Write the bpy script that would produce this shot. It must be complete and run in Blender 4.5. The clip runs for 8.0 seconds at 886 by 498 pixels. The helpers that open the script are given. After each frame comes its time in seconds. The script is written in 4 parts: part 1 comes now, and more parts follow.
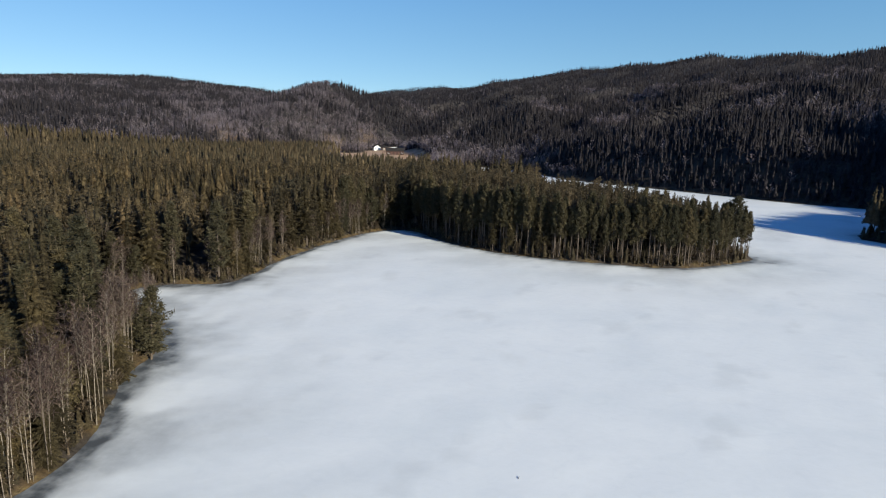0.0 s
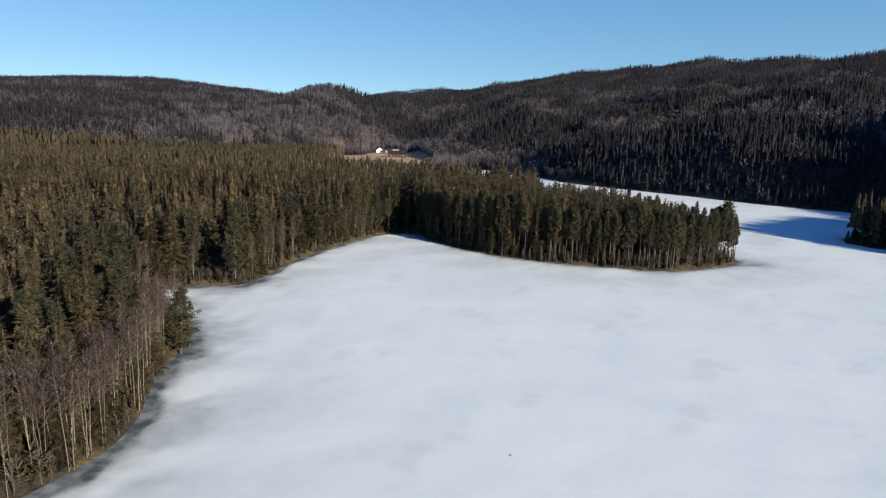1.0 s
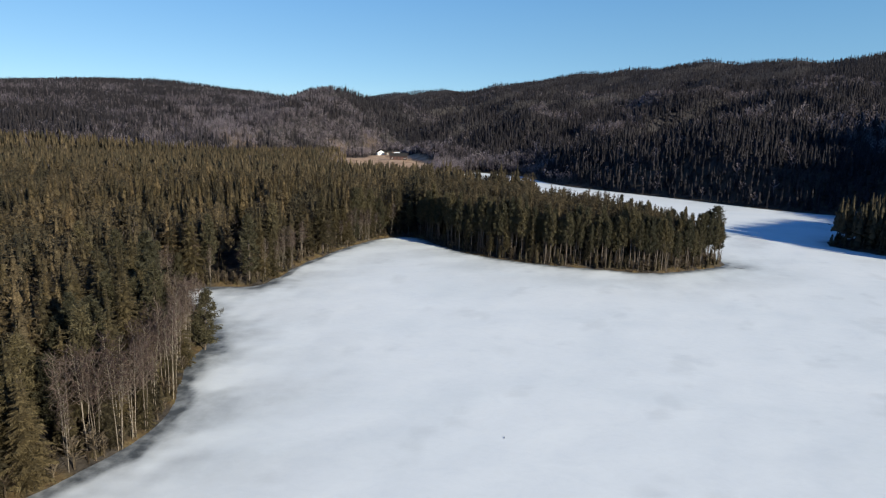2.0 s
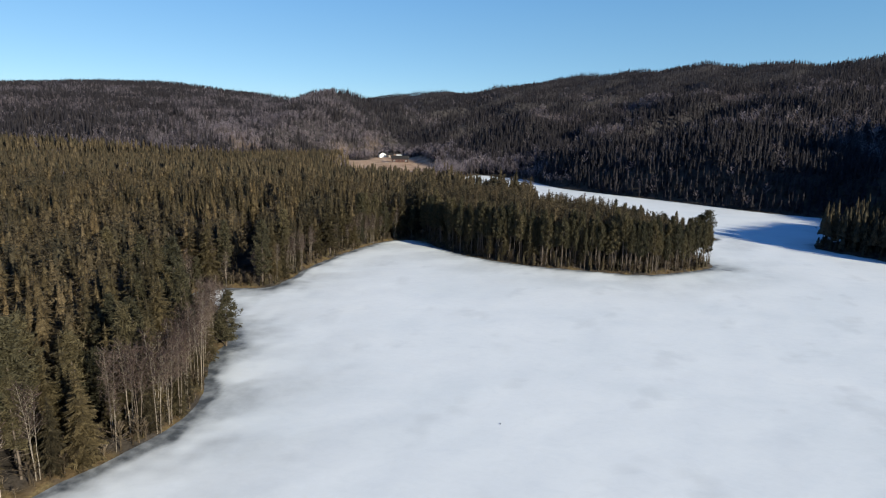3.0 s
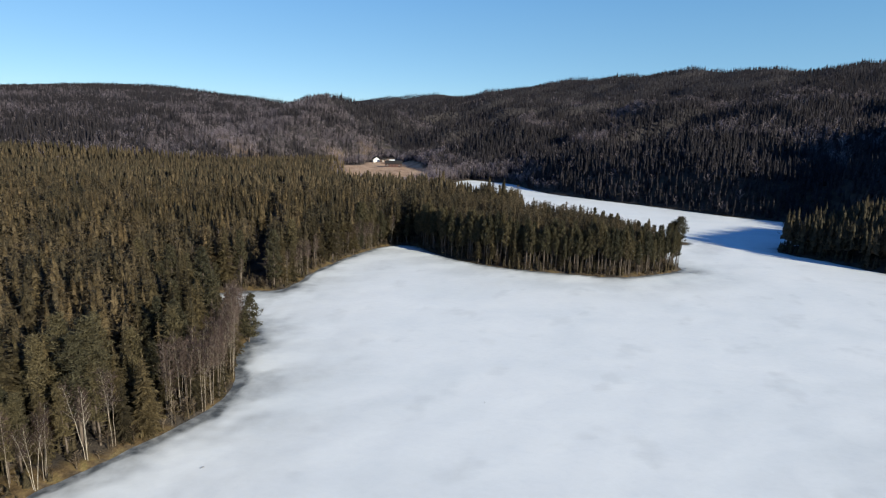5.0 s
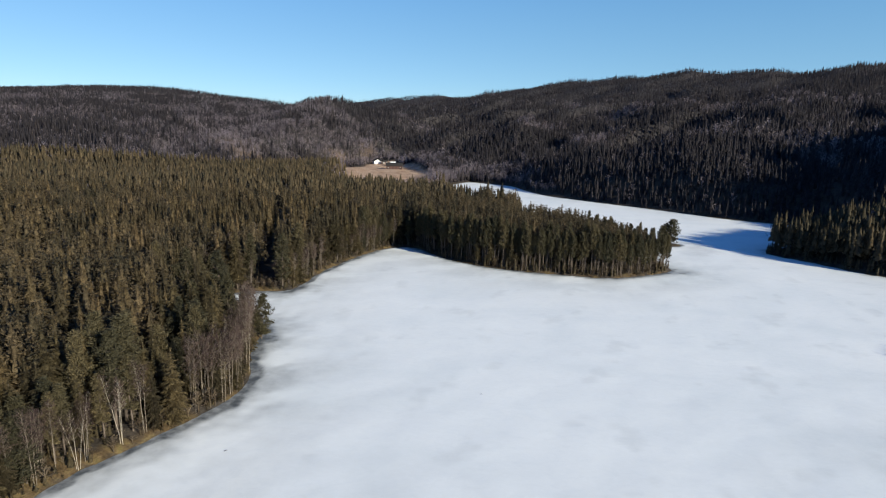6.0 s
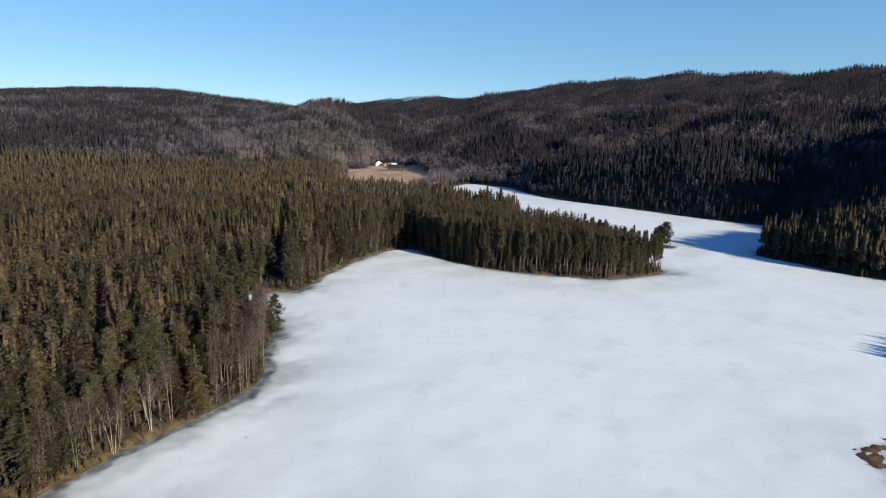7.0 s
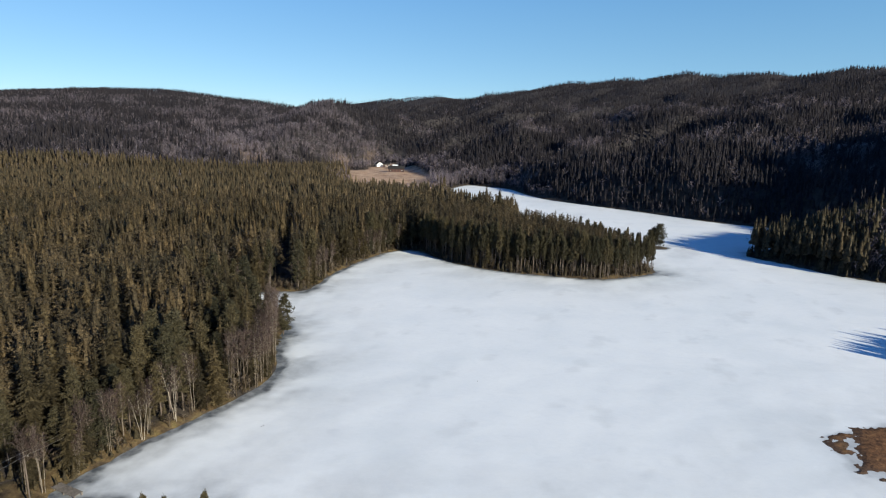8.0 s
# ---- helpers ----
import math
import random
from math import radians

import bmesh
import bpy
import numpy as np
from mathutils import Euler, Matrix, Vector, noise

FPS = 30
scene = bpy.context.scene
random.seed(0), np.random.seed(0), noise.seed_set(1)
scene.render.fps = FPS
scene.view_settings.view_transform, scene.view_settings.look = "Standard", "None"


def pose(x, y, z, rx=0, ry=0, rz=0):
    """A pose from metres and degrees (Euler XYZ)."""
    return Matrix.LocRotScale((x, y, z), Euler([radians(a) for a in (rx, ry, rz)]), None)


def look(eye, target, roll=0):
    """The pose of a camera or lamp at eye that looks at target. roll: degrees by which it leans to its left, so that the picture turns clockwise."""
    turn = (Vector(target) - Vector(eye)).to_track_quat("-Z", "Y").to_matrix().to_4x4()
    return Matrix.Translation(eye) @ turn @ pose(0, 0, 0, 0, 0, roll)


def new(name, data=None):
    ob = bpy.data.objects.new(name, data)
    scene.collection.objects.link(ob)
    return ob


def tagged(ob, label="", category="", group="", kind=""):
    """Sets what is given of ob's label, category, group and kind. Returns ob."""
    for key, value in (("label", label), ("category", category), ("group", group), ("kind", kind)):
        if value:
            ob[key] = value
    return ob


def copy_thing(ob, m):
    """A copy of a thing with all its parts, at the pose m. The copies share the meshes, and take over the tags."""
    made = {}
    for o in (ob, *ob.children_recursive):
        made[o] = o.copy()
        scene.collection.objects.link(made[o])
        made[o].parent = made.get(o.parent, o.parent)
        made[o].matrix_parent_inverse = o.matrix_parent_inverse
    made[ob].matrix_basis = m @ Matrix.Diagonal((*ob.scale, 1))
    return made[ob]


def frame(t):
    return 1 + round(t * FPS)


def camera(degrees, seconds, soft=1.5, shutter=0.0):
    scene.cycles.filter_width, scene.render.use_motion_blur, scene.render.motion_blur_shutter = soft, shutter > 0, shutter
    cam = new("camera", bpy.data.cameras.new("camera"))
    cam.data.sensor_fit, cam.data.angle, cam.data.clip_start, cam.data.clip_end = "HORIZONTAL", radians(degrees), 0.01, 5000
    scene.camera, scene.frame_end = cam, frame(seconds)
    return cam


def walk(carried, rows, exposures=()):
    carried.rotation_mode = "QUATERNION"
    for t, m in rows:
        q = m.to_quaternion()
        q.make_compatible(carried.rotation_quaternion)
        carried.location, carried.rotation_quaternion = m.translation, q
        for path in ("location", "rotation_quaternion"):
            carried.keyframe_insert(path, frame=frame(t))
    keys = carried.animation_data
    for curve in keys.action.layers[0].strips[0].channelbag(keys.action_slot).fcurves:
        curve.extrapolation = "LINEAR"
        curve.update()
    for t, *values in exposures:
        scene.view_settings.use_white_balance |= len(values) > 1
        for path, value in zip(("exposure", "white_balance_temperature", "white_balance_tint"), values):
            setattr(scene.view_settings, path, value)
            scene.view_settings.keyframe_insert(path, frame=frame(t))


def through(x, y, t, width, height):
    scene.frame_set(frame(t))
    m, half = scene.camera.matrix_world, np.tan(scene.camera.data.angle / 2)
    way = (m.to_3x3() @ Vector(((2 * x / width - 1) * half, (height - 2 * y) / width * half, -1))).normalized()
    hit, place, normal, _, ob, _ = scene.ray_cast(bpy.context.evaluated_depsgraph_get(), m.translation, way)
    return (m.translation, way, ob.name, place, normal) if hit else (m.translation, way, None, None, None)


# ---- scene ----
# camera: flown backwards and up over the frozen lake; t, x, y, z, three Euler angles
cam = camera(74.7, 8.0, 1.2)
ROWS = [
    (0.0, -0.00, 0.04, 33.98, 77.888, -1.328, -0.019),
    (0.5, -0.07, -4.11, 35.21, 77.905, -1.394, 0.050),
    (1.0, -0.22, -8.19, 36.53, 77.919, -1.384, 0.107),
    (1.5, -0.31, -12.40, 37.87, 77.945, -1.399, 0.108),
    (3.0, -0.70, -25.12, 41.82, 77.983, -1.381, 0.227),
    (3.5, -0.72, -29.25, 43.13, 78.020, -1.389, 0.252),
    (3.7, -0.76, -30.99, 43.63, 78.027, -1.391, 0.258),
    (3.8, -0.78, -31.87, 43.88, 78.084, -1.421, -0.608),
    (4.0, -0.81, -33.62, 44.39, 78.084, -1.421, -0.608),
    (4.5, -0.93, -37.79, 45.69, 78.079, -1.401, -0.568),
    (6.0, -1.12, -50.47, 49.42, 78.105, -1.347, -0.554),
    (6.5, -1.23, -54.58, 50.66, 78.096, -1.332, -0.505),
    (7.0, -1.37, -58.64, 51.93, 78.095, -1.327, -0.513),
    (7.5, -1.44, -62.76, 53.21, 78.055, -1.309, -0.497),
    (8.0, -1.58, -66.88, 54.52, 78.034, -1.311, -0.489),
]
walk(cam, [(t, pose(*row)) for t, *row in ROWS], [(0.0, 0.625, 6380, 10), (3.0, 0.665, 6380, 10), (8.0, 0.71, 6380, 10)])

# ---- world and sun: low spring sun from behind and to the right ----
SUN_DIR = Vector((0.74, -0.67, 0.0)).normalized()
SUN_ELEV = radians(19.5)
world = bpy.data.worlds.new("sky")
scene.world = world
world.use_nodes = True
wt = world.node_tree
sky = wt.nodes.new("ShaderNodeTexSky")
sky.sky_type = "NISHITA"
sky.sun_disc = False
sky.sun_elevation = SUN_ELEV
sky.sun_rotation = math.atan2(SUN_DIR.x, SUN_DIR.y)
sky.altitude = 2600
sky.air_density = 1.0
sky.dust_density = 0.0
sky.ozone_density = 1.5
tinted = wt.nodes.new("ShaderNodeMix")
tinted.data_type, tinted.blend_type = "RGBA", "MULTIPLY"
tinted.inputs[0].default_value = 1.0
tinted.inputs[7].default_value = (0.85, 0.96, 1.08, 1)
wt.links.new(sky.outputs[0], tinted.inputs[6])
even = wt.nodes.new("ShaderNodeMix")
even.data_type = "RGBA"
up_co = wt.nodes.new("ShaderNodeTexCoord")
up_z = wt.nodes.new("ShaderNodeSeparateXYZ")
wt.links.new(up_co.outputs["Generated"], up_z.inputs[0])
band = wt.nodes.new("ShaderNodeMapRange")
band.interpolation_type = "SMOOTHSTEP"
for i, v in ((1, 0.12), (2, 0.5), (3, 0.45), (4, 0.0)):
    band.inputs[i].default_value = v
wt.links.new(up_z.outputs[2], band.inputs[0])
wt.links.new(band.outputs[0], even.inputs[0])
even.inputs[7].default_value = (1.8, 4.4, 6.5, 1)
wt.links.new(tinted.outputs[2], even.inputs[6])
# the clear sky deepens overhead
deep = wt.nodes.new("ShaderNodeMix")
deep.data_type, deep.blend_type = "RGBA", "MULTIPLY"
zenith = wt.nodes.new("ShaderNodeMapRange")
zenith.interpolation_type = "SMOOTHSTEP"
for i, v in ((1, 0.08), (2, 0.52), (3, 0.0), (4, 1.0)):
    zenith.inputs[i].default_value = v
wt.links.new(up_z.outputs[2], zenith.inputs[0])
wt.links.new(zenith.outputs[0], deep.inputs[0])
deep.inputs[7].default_value = (0.46, 0.92, 1.31, 1)
wt.links.new(even.outputs[2], deep.inputs[6])
wt.links.new(deep.outputs[2], wt.nodes["Background"].inputs[0])
wt.nodes["Background"].inputs[1].default_value = 0.074
sun_data = bpy.data.lights.new("sun", "SUN")
sun_data.energy = 4.9
sun_data.angle = radians(0.5)
sun_data.color = (1.0, 0.944, 0.735)
sun = new("sun", sun_data)
to_sun = Vector((SUN_DIR.x * math.cos(SUN_ELEV), SUN_DIR.y * math.cos(SUN_ELEV), math.sin(SUN_ELEV)))
sun.matrix_world = look(to_sun * 500, (0, 0, 0))


# ---- materials ----
class Mat:
    """A node material with a principled shader and a few shorthand calls."""

    def __init__(self, name, rough=0.8, metal=0.0, spec=0.3):
        self.m = bpy.data.materials.new(name)
        self.m.use_nodes = True
        self.t = self.m.node_tree
        self.b = self.t.nodes["Principled BSDF"]
        self.b.inputs["Roughness"].default_value = rough
        self.b.inputs["Metallic"].default_value = metal
        self.b.inputs["Specular IOR Level"].default_value = spec
        self.co = self.t.nodes.new("ShaderNodeTexCoord").outputs["Object"]

    def link(self, a, b):
        self.t.links.new(a, b)

    def scaled(self, x, y, z, turn=0.0):
        n = self.t.nodes.new("ShaderNodeMapping")
        n.inputs["Scale"].default_value = (x, y, z)
        n.inputs["Rotation"].default_value = (0, 0, radians(turn))
        self.link(self.co, n.inputs["Vector"])
        return n.outputs[0]

    def noise(self, scale, detail=4.0, rough=0.55, co=None, warp=0.0):
        n = self.t.nodes.new("ShaderNodeTexNoise")
        n.inputs["Scale"].default_value = scale
        n.inputs["Detail"].default_value = detail
        n.inputs["Roughness"].default_value = rough
        n.inputs["Distortion"].default_value = warp
        self.link(co or self.co, n.inputs["Vector"])
        return n.outputs["Fac"]

    def ramp(self, fac, *stops):
        n = self.t.nodes.new("ShaderNodeValToRGB")
        e = n.color_ramp.elements
        while len(e) < len(stops):
            e.new(0.5)
        for el, (p, c) in zip(e, stops):
            el.position = p
            el.color = (c, c, c, 1) if isinstance(c, (int, float)) else (*c, 1)
        self.link(fac, n.inputs[0])
        return n.outputs[0]

    def mix(self, fac, a, b, kind="MIX"):
        n = self.t.nodes.new("ShaderNodeMix")
        n.data_type = "RGBA"
        n.blend_type = kind
        for v, i in ((fac, 0), (a, 6), (b, 7)):
            if isinstance(v, (int, float)):
                n.inputs[i].default_value = v if i == 0 else (v, v, v, 1)
            elif isinstance(v, tuple):
                n.inputs[i].default_value = (*v, 1)
            else:
                self.link(v, n.inputs[i])
        return n.outputs[2]

    def math(self, op, a, b=0.0):
        n = self.t.nodes.new("ShaderNodeMath")
        n.operation = op
        for v, i in ((a, 0), (b, 1)):
            if isinstance(v, (int, float)):
                n.inputs[i].default_value = v
            else:
                self.link(v, n.inputs[i])
        return n.outputs[0]

    def attr(self, name):
        n = self.t.nodes.new("ShaderNodeAttribute")
        n.attribute_name = name
        return n.outputs["Fac"]

    def random(self):
        return self.t.nodes.new("ShaderNodeObjectInfo").outputs["Random"]

    def colour(self, c):
        if isinstance(c, tuple):
            self.b.inputs["Base Color"].default_value = (*c, 1)
        else:
            self.link(c, self.b.inputs["Base Color"])
        return self

    def rough(self, r):
        self.link(r, self.b.inputs["Roughness"])
        return self

    def bump(self, height, strength=0.3, dist=0.1):
        n = self.t.nodes.new("ShaderNodeBump")
        n.inputs["Strength"].default_value = strength
        n.inputs["Distance"].default_value = dist
        self.link(height, n.inputs["Height"])
        self.link(n.outputs[0], self.b.inputs["Normal"])
        return self

    def leafy(self, colour, through=0.25):
        """Some light passes through thin needles and twigs."""
        tr = self.t.nodes.new("ShaderNodeBsdfTranslucent")
        self.link(colour, tr.inputs[0])
        mx = self.t.nodes.new("ShaderNodeMixShader")
        mx.inputs[0].default_value = through
        self.link(self.b.outputs[0], mx.inputs[1])
        self.link(tr.outputs[0], mx.inputs[2])
        self.link(mx.outputs[0], self.t.nodes["Material Output"].inputs[0])
        return self


def foliage_material(name, dark, mid, warm, source):
    """Needles: tint varies from tree to tree, and in patches of a metre or so within each."""
    m = Mat(name, 0.75, 0, 0.15)
    tint = m.random() if source == "object" else m.attr("tint")
    base = m.ramp(tint, (0.0, dark), (0.55, mid), (1.0, warm))
    fine = m.mix(1.0, m.ramp(m.noise(1.1, 3), (0.3, 0.75), (0.7, 1.25)), m.ramp(m.noise(3.6, 2, 0.6, m.scaled(1, 1, 1.8)), (0.36, 0.62), (0.64, 1.35)), "MULTIPLY")
    col = m.mix(1.0, base, fine, "MULTIPLY")
    spray = m.t.nodes.new("ShaderNodeNewGeometry").outputs["Random Per Island"]
    col = m.mix(1.0, col, m.ramp(spray, (0.0, 0.75), (0.6, 1.0), (1.0, 1.25)), "MULTIPLY")
    return m.colour(col).leafy(col, 0.45).m


M_SPRUCE = foliage_material("spruce_needles", (0.056, 0.046, 0.030), (0.100, 0.080, 0.045), (0.142, 0.108, 0.058), "object")
M_SPRUCE_FAR = foliage_material("spruce_needles_wood", (0.066, 0.054, 0.034), (0.114, 0.085, 0.047), (0.158, 0.112, 0.062), "tint")
M_PINE = foliage_material("pine_needles", (0.057, 0.054, 0.035), (0.099, 0.085, 0.050), (0.138, 0.110, 0.061), "object")
M_PINE_FAR = foliage_material("pine_needles_wood", (0.069, 0.058, 0.038), (0.117, 0.088, 0.053), (0.158, 0.116, 0.068), "tint")
M_TWIG = foliage_material("birch_twigs", (0.072, 0.049, 0.044), (0.110, 0.076, 0.067), (0.150, 0.108, 0.092), "object")
# far birch twigs: violet-grey of their own, with haze mixed into the colour
M_TWIG_HAZED = foliage_material("bare_wood_twigs_hazed", (0.130, 0.106, 0.114), (0.204, 0.168, 0.178), (0.320, 0.266, 0.278), "tint")
M_BRUSH = foliage_material("brush_twigs", (0.085, 0.062, 0.042), (0.140, 0.105, 0.074), (0.22, 0.172, 0.125), "tint")
M_TWIG_MID = foliage_material("bare_birch_twigs", (0.090, 0.070, 0.058), (0.145, 0.112, 0.092), (0.210, 0.165, 0.135), "tint")
# far spruce colour: self-shade and blue haze are mixed into it
M_SPRUCE_HAZED = foliage_material("hill_spruce_needles_hazed", (0.031, 0.028, 0.033), (0.047, 0.041, 0.047), (0.070, 0.058, 0.061), "tint")


def bark_material(name, low, high, band=0.0):
    m = Mat(name, 0.9, 0, 0.2)
    n = m.noise(2.5, 5, 0.6, m.scaled(1, 1, 0.35))
    c = m.ramp(n, (0.3, low), (0.7, high))
    if band:
        marks = m.ramp(m.noise(3.0, 3, 0.6, m.scaled(0.8, 0.8, 3.0)), (0.56, 0.0), (0.64, band))
        c = m.mix(marks, c, (0.03, 0.026, 0.022))
    return m.colour(c).bump(n, 0.5, 0.05).m


M_BARK = bark_material("spruce_bark", (0.055, 0.043, 0.035), (0.125, 0.100, 0.082))
M_PINEBARK = bark_material("pine_bark", (0.070, 0.055, 0.046), (0.155, 0.122, 0.100))
M_BIRCH_SHINING = bark_material("birch_bark", (0.26, 0.22, 0.18), (0.48, 0.42, 0.355), 0.85)
m = Mat("birch_bark_grey", 0.9, 0, 0.2)
n = m.noise(2.5, 5, 0.6, m.scaled(1, 1, 0.35))
c = m.mix(m.random(), m.ramp(n, (0.3, (0.10, 0.076, 0.062)), (0.7, (0.19, 0.152, 0.126))), m.ramp(n, (0.3, (0.19, 0.155, 0.126)), (0.7, (0.34, 0.29, 0.24))))
c = m.mix(m.ramp(m.noise(3.0, 3, 0.6, m.scaled(0.8, 0.8, 3.0)), (0.52, 0.0), (0.62, 0.85)), c, (0.04, 0.034, 0.028))
M_BIRCH = m.colour(c).bump(n, 0.5, 0.05).m
M_WEATHERED = bark_material("weathered_wood", (0.22, 0.20, 0.18), (0.36, 0.33, 0.30))

# lake ice: white crust, grey thin patches, dark wet margin
m = Mat("lake_ice", 0.55, 0, 0.2)
big = m.noise(0.022, 5, 0.55, m.scaled(1, 1.6, 1, 20), 0.6)
mid_ = m.noise(0.09, 5, 0.6, m.scaled(1, 1.5, 1, -12), 0.8)
fine = m.noise(1.4, 4)
smear = m.noise(0.33, 6, 0.65, m.scaled(0.8, 1.3, 1, 35), 1.2)
col = m.ramp(big, (0.30, (0.665, 0.69, 0.71)), (0.47, (0.725, 0.74, 0.755)), (0.70, (0.775, 0.78, 0.785)))
col = m.mix(m.ramp(mid_, (0.54, 0.0), (0.78, 0.16)), col, (0.54, 0.575, 0.61))
col = m.mix(1.0, col, m.ramp(m.noise(0.9, 9, 0.72, m.scaled(1, 1.4, 1, 10), 0.5), (0.36, 0.985), (0.64, 1.015)), "MULTIPLY")
col = m.mix(m.ramp(smear, (0.50, 0.0), (0.66, 0.10)), col, (0.50, 0.54, 0.59))
col = m.mix(m.ramp(smear, (0.26, 0.20), (0.42, 0.0)), col, (0.84, 0.85, 0.86))
wet = m.attr("wet")
wet = m.math("MINIMUM", m.math("MULTIPLY", m.math("POWER", wet, 0.75), m.ramp(m.noise(0.35, 5, 0.6), (0.25, 0.55), (0.7, 1.15))), 1.0)
col = m.mix(wet, col, (0.075, 0.082, 0.092))
m.colour(col).rough(m.ramp(wet, (0.0, 0.65), (1.0, 0.5))).bump(m.noise(0.8, 6, 0.6), 0.12, 0.05)
M_ICE = m.m

# ground: forest floor, dry grass on open land, pale felled ground
m = Mat("forest_floor", 0.95, 0, 0.1)
n1 = m.noise(0.25, 6, 0.6)
n2 = m.noise(2.2, 5, 0.65)
floor_c = m.ramp(n1, (0.34, (0.026, 0.021, 0.017)), (0.5, (0.056, 0.047, 0.041)), (0.6, (0.074, 0.060, 0.050)), (0.72, (0.050, 0.044, 0.028)))
grass_c = m.ramp(m.noise(0.12, 6, 0.6), (0.3, (0.25, 0.155, 0.100)), (0.5, (0.40, 0.265, 0.180)), (0.7, (0.50, 0.36, 0.26)))
heath_c = m.ramp(n1, (0.35, (0.030, 0.027, 0.028)), (0.65, (0.062, 0.054, 0.054)))
col = m.mix(m.attr("open"), m.mix(m.attr("hill"), floor_c, heath_c), grass_c)
peat_c = m.ramp(m.noise(0.9, 6, 0.65), (0.3, (0.070, 0.038, 0.022)), (0.55, (0.160, 0.078, 0.038)), (0.75, (0.23, 0.14, 0.07)))
bank_c = m.ramp(m.noise(0.45, 6, 0.65), (0.3, (0.045, 0.032, 0.018)), (0.5, (0.115, 0.078, 0.042)), (0.62, (0.160, 0.118, 0.055)), (0.75, (0.115, 0.100, 0.036)))
col = m.mix(m.attr("bank"), col, bank_c)
col = m.mix(m.attr("peat"), col, peat_c)
col = m.mix(m.math("MULTIPLY", m.attr("rim"), 0.6), col, (0.045, 0.045, 0.048))
col = m.mix(1.0, col, m.ramp(n2, (0.3, 0.65), (0.7, 1.3)), "MULTIPLY")
m.colour(col).bump(n2, 0.8, 0.25)
M_GROUND = m.m

M_WHITE = Mat("white_boards", 0.6).colour((0.78, 0.77, 0.74)).m
M_RED = Mat("dark_red_boards", 0.7).colour((0.045, 0.024, 0.022)).m
M_ROOF = Mat("dark_roof_sheet", 0.9, 0, 0.1).colour((0.030, 0.027, 0.027)).m
M_TIN = Mat("pale_roof_sheet", 0.35, 0.0, 0.5).colour((0.72, 0.73, 0.75)).m
M_GLASS = Mat("window_glass", 0.08, 0.0, 0.5).colour((0.03, 0.035, 0.04)).m
M_TRIM = Mat("white_trim", 0.6).colour((0.75, 0.74, 0.72)).m
M_WIRE = Mat("bare_cable", 0.45, 0.6).colour((0.42, 0.38, 0.32)).m

# ---- lake outline ----
WEST = [(-58, 8.5), (-56.4, 13.5), (-52.2, 22.4), (-47.1, 31), (-41.5, 40), (-37.3, 49.5), (-37.2, 57), (-39.4, 64),
        (-41.8, 74.6), (-42.6, 84), (-47, 93), (-53, 100), (-59, 106), (-61.5, 112), (-57.5, 116.5), (-50.6, 117.8),
        (-45, 119), (-42, 127), (-40.3, 138), (-36.5, 151), (-31.5, 164), (-26.5, 174), (-21.5, 181.5), (-14.5, 186)]
POINT = [(-8, 183.5), (-2, 174), (5.3, 164), (13, 157), (22.6, 151.3), (31, 148), (39, 145.7), (48, 143), (57, 141.2),
         (63, 142), (69, 144.4), (76, 147.6), (82.5, 151.4), (85.5, 155.5), (84.5, 161), (78, 170), (68, 183), (58, 197), (48, 207), (38, 214)]
ARM = [(38, 226), (44, 246), (46, 264), (38, 282), (20, 304), (4, 340), (-4, 390), (8, 440), (22, 475), (31, 485),
       (42, 476), (63, 458), (71, 425), (82, 390), (97, 370), (113, 352), (143, 320), (167, 290), (185, 276)]
EAST = [(203, 262), (206, 240), (190, 218), (168, 205), (148, 199), (140.5, 191), (141.5, 183), (149.6, 171.5), (157.8, 155),
        (169.4, 144), (190, 130), (212, 110), (205, 88), (176, 72), (146, 61), (120, 47), (100, 38), (85, 34)]
SOUTH = [(77, 31.5), (71.5, 29.5), (71, 25), (70.5, 19.5), (75, 17.5), (84, 14), (88, 2), (74, -7), (44, -7), (8, -4), (-14, 1), (-34, 4.5), (-46, 5.5), (-54, 6.2)]
ISLET = (102.5, 203.5, 6.5, 4.2)


def smooth_ring(pts, step=1.2):
    """A closed curve through the points, finely divided and a little ragged."""
    p = np.array(pts, float)
    n = len(p)
    out = []
    for i in range(n):
        a, b, c, d = p[i - 1], p[i], p[(i + 1) % n], p[(i + 2) % n]
        k = max(2, int(np.linalg.norm(c - b) / step))
        for s in np.arange(k) / k:
            out.append(0.5 * (2 * b + (c - a) * s + (2 * a - 5 * b + 4 * c - d) * s * s + (3 * b - a - 3 * c + d) * s ** 3))
    out = np.array(out)
    rough = np.array([[noise.noise((q[0] * 0.35, q[1] * 0.35, 1.7)), noise.noise((q[0] * 0.35, q[1] * 0.35, 9.1))] for q in out])
    return out + 0.55 * rough


LAKE = smooth_ring(WEST + POINT + ARM + EAST + SOUTH)


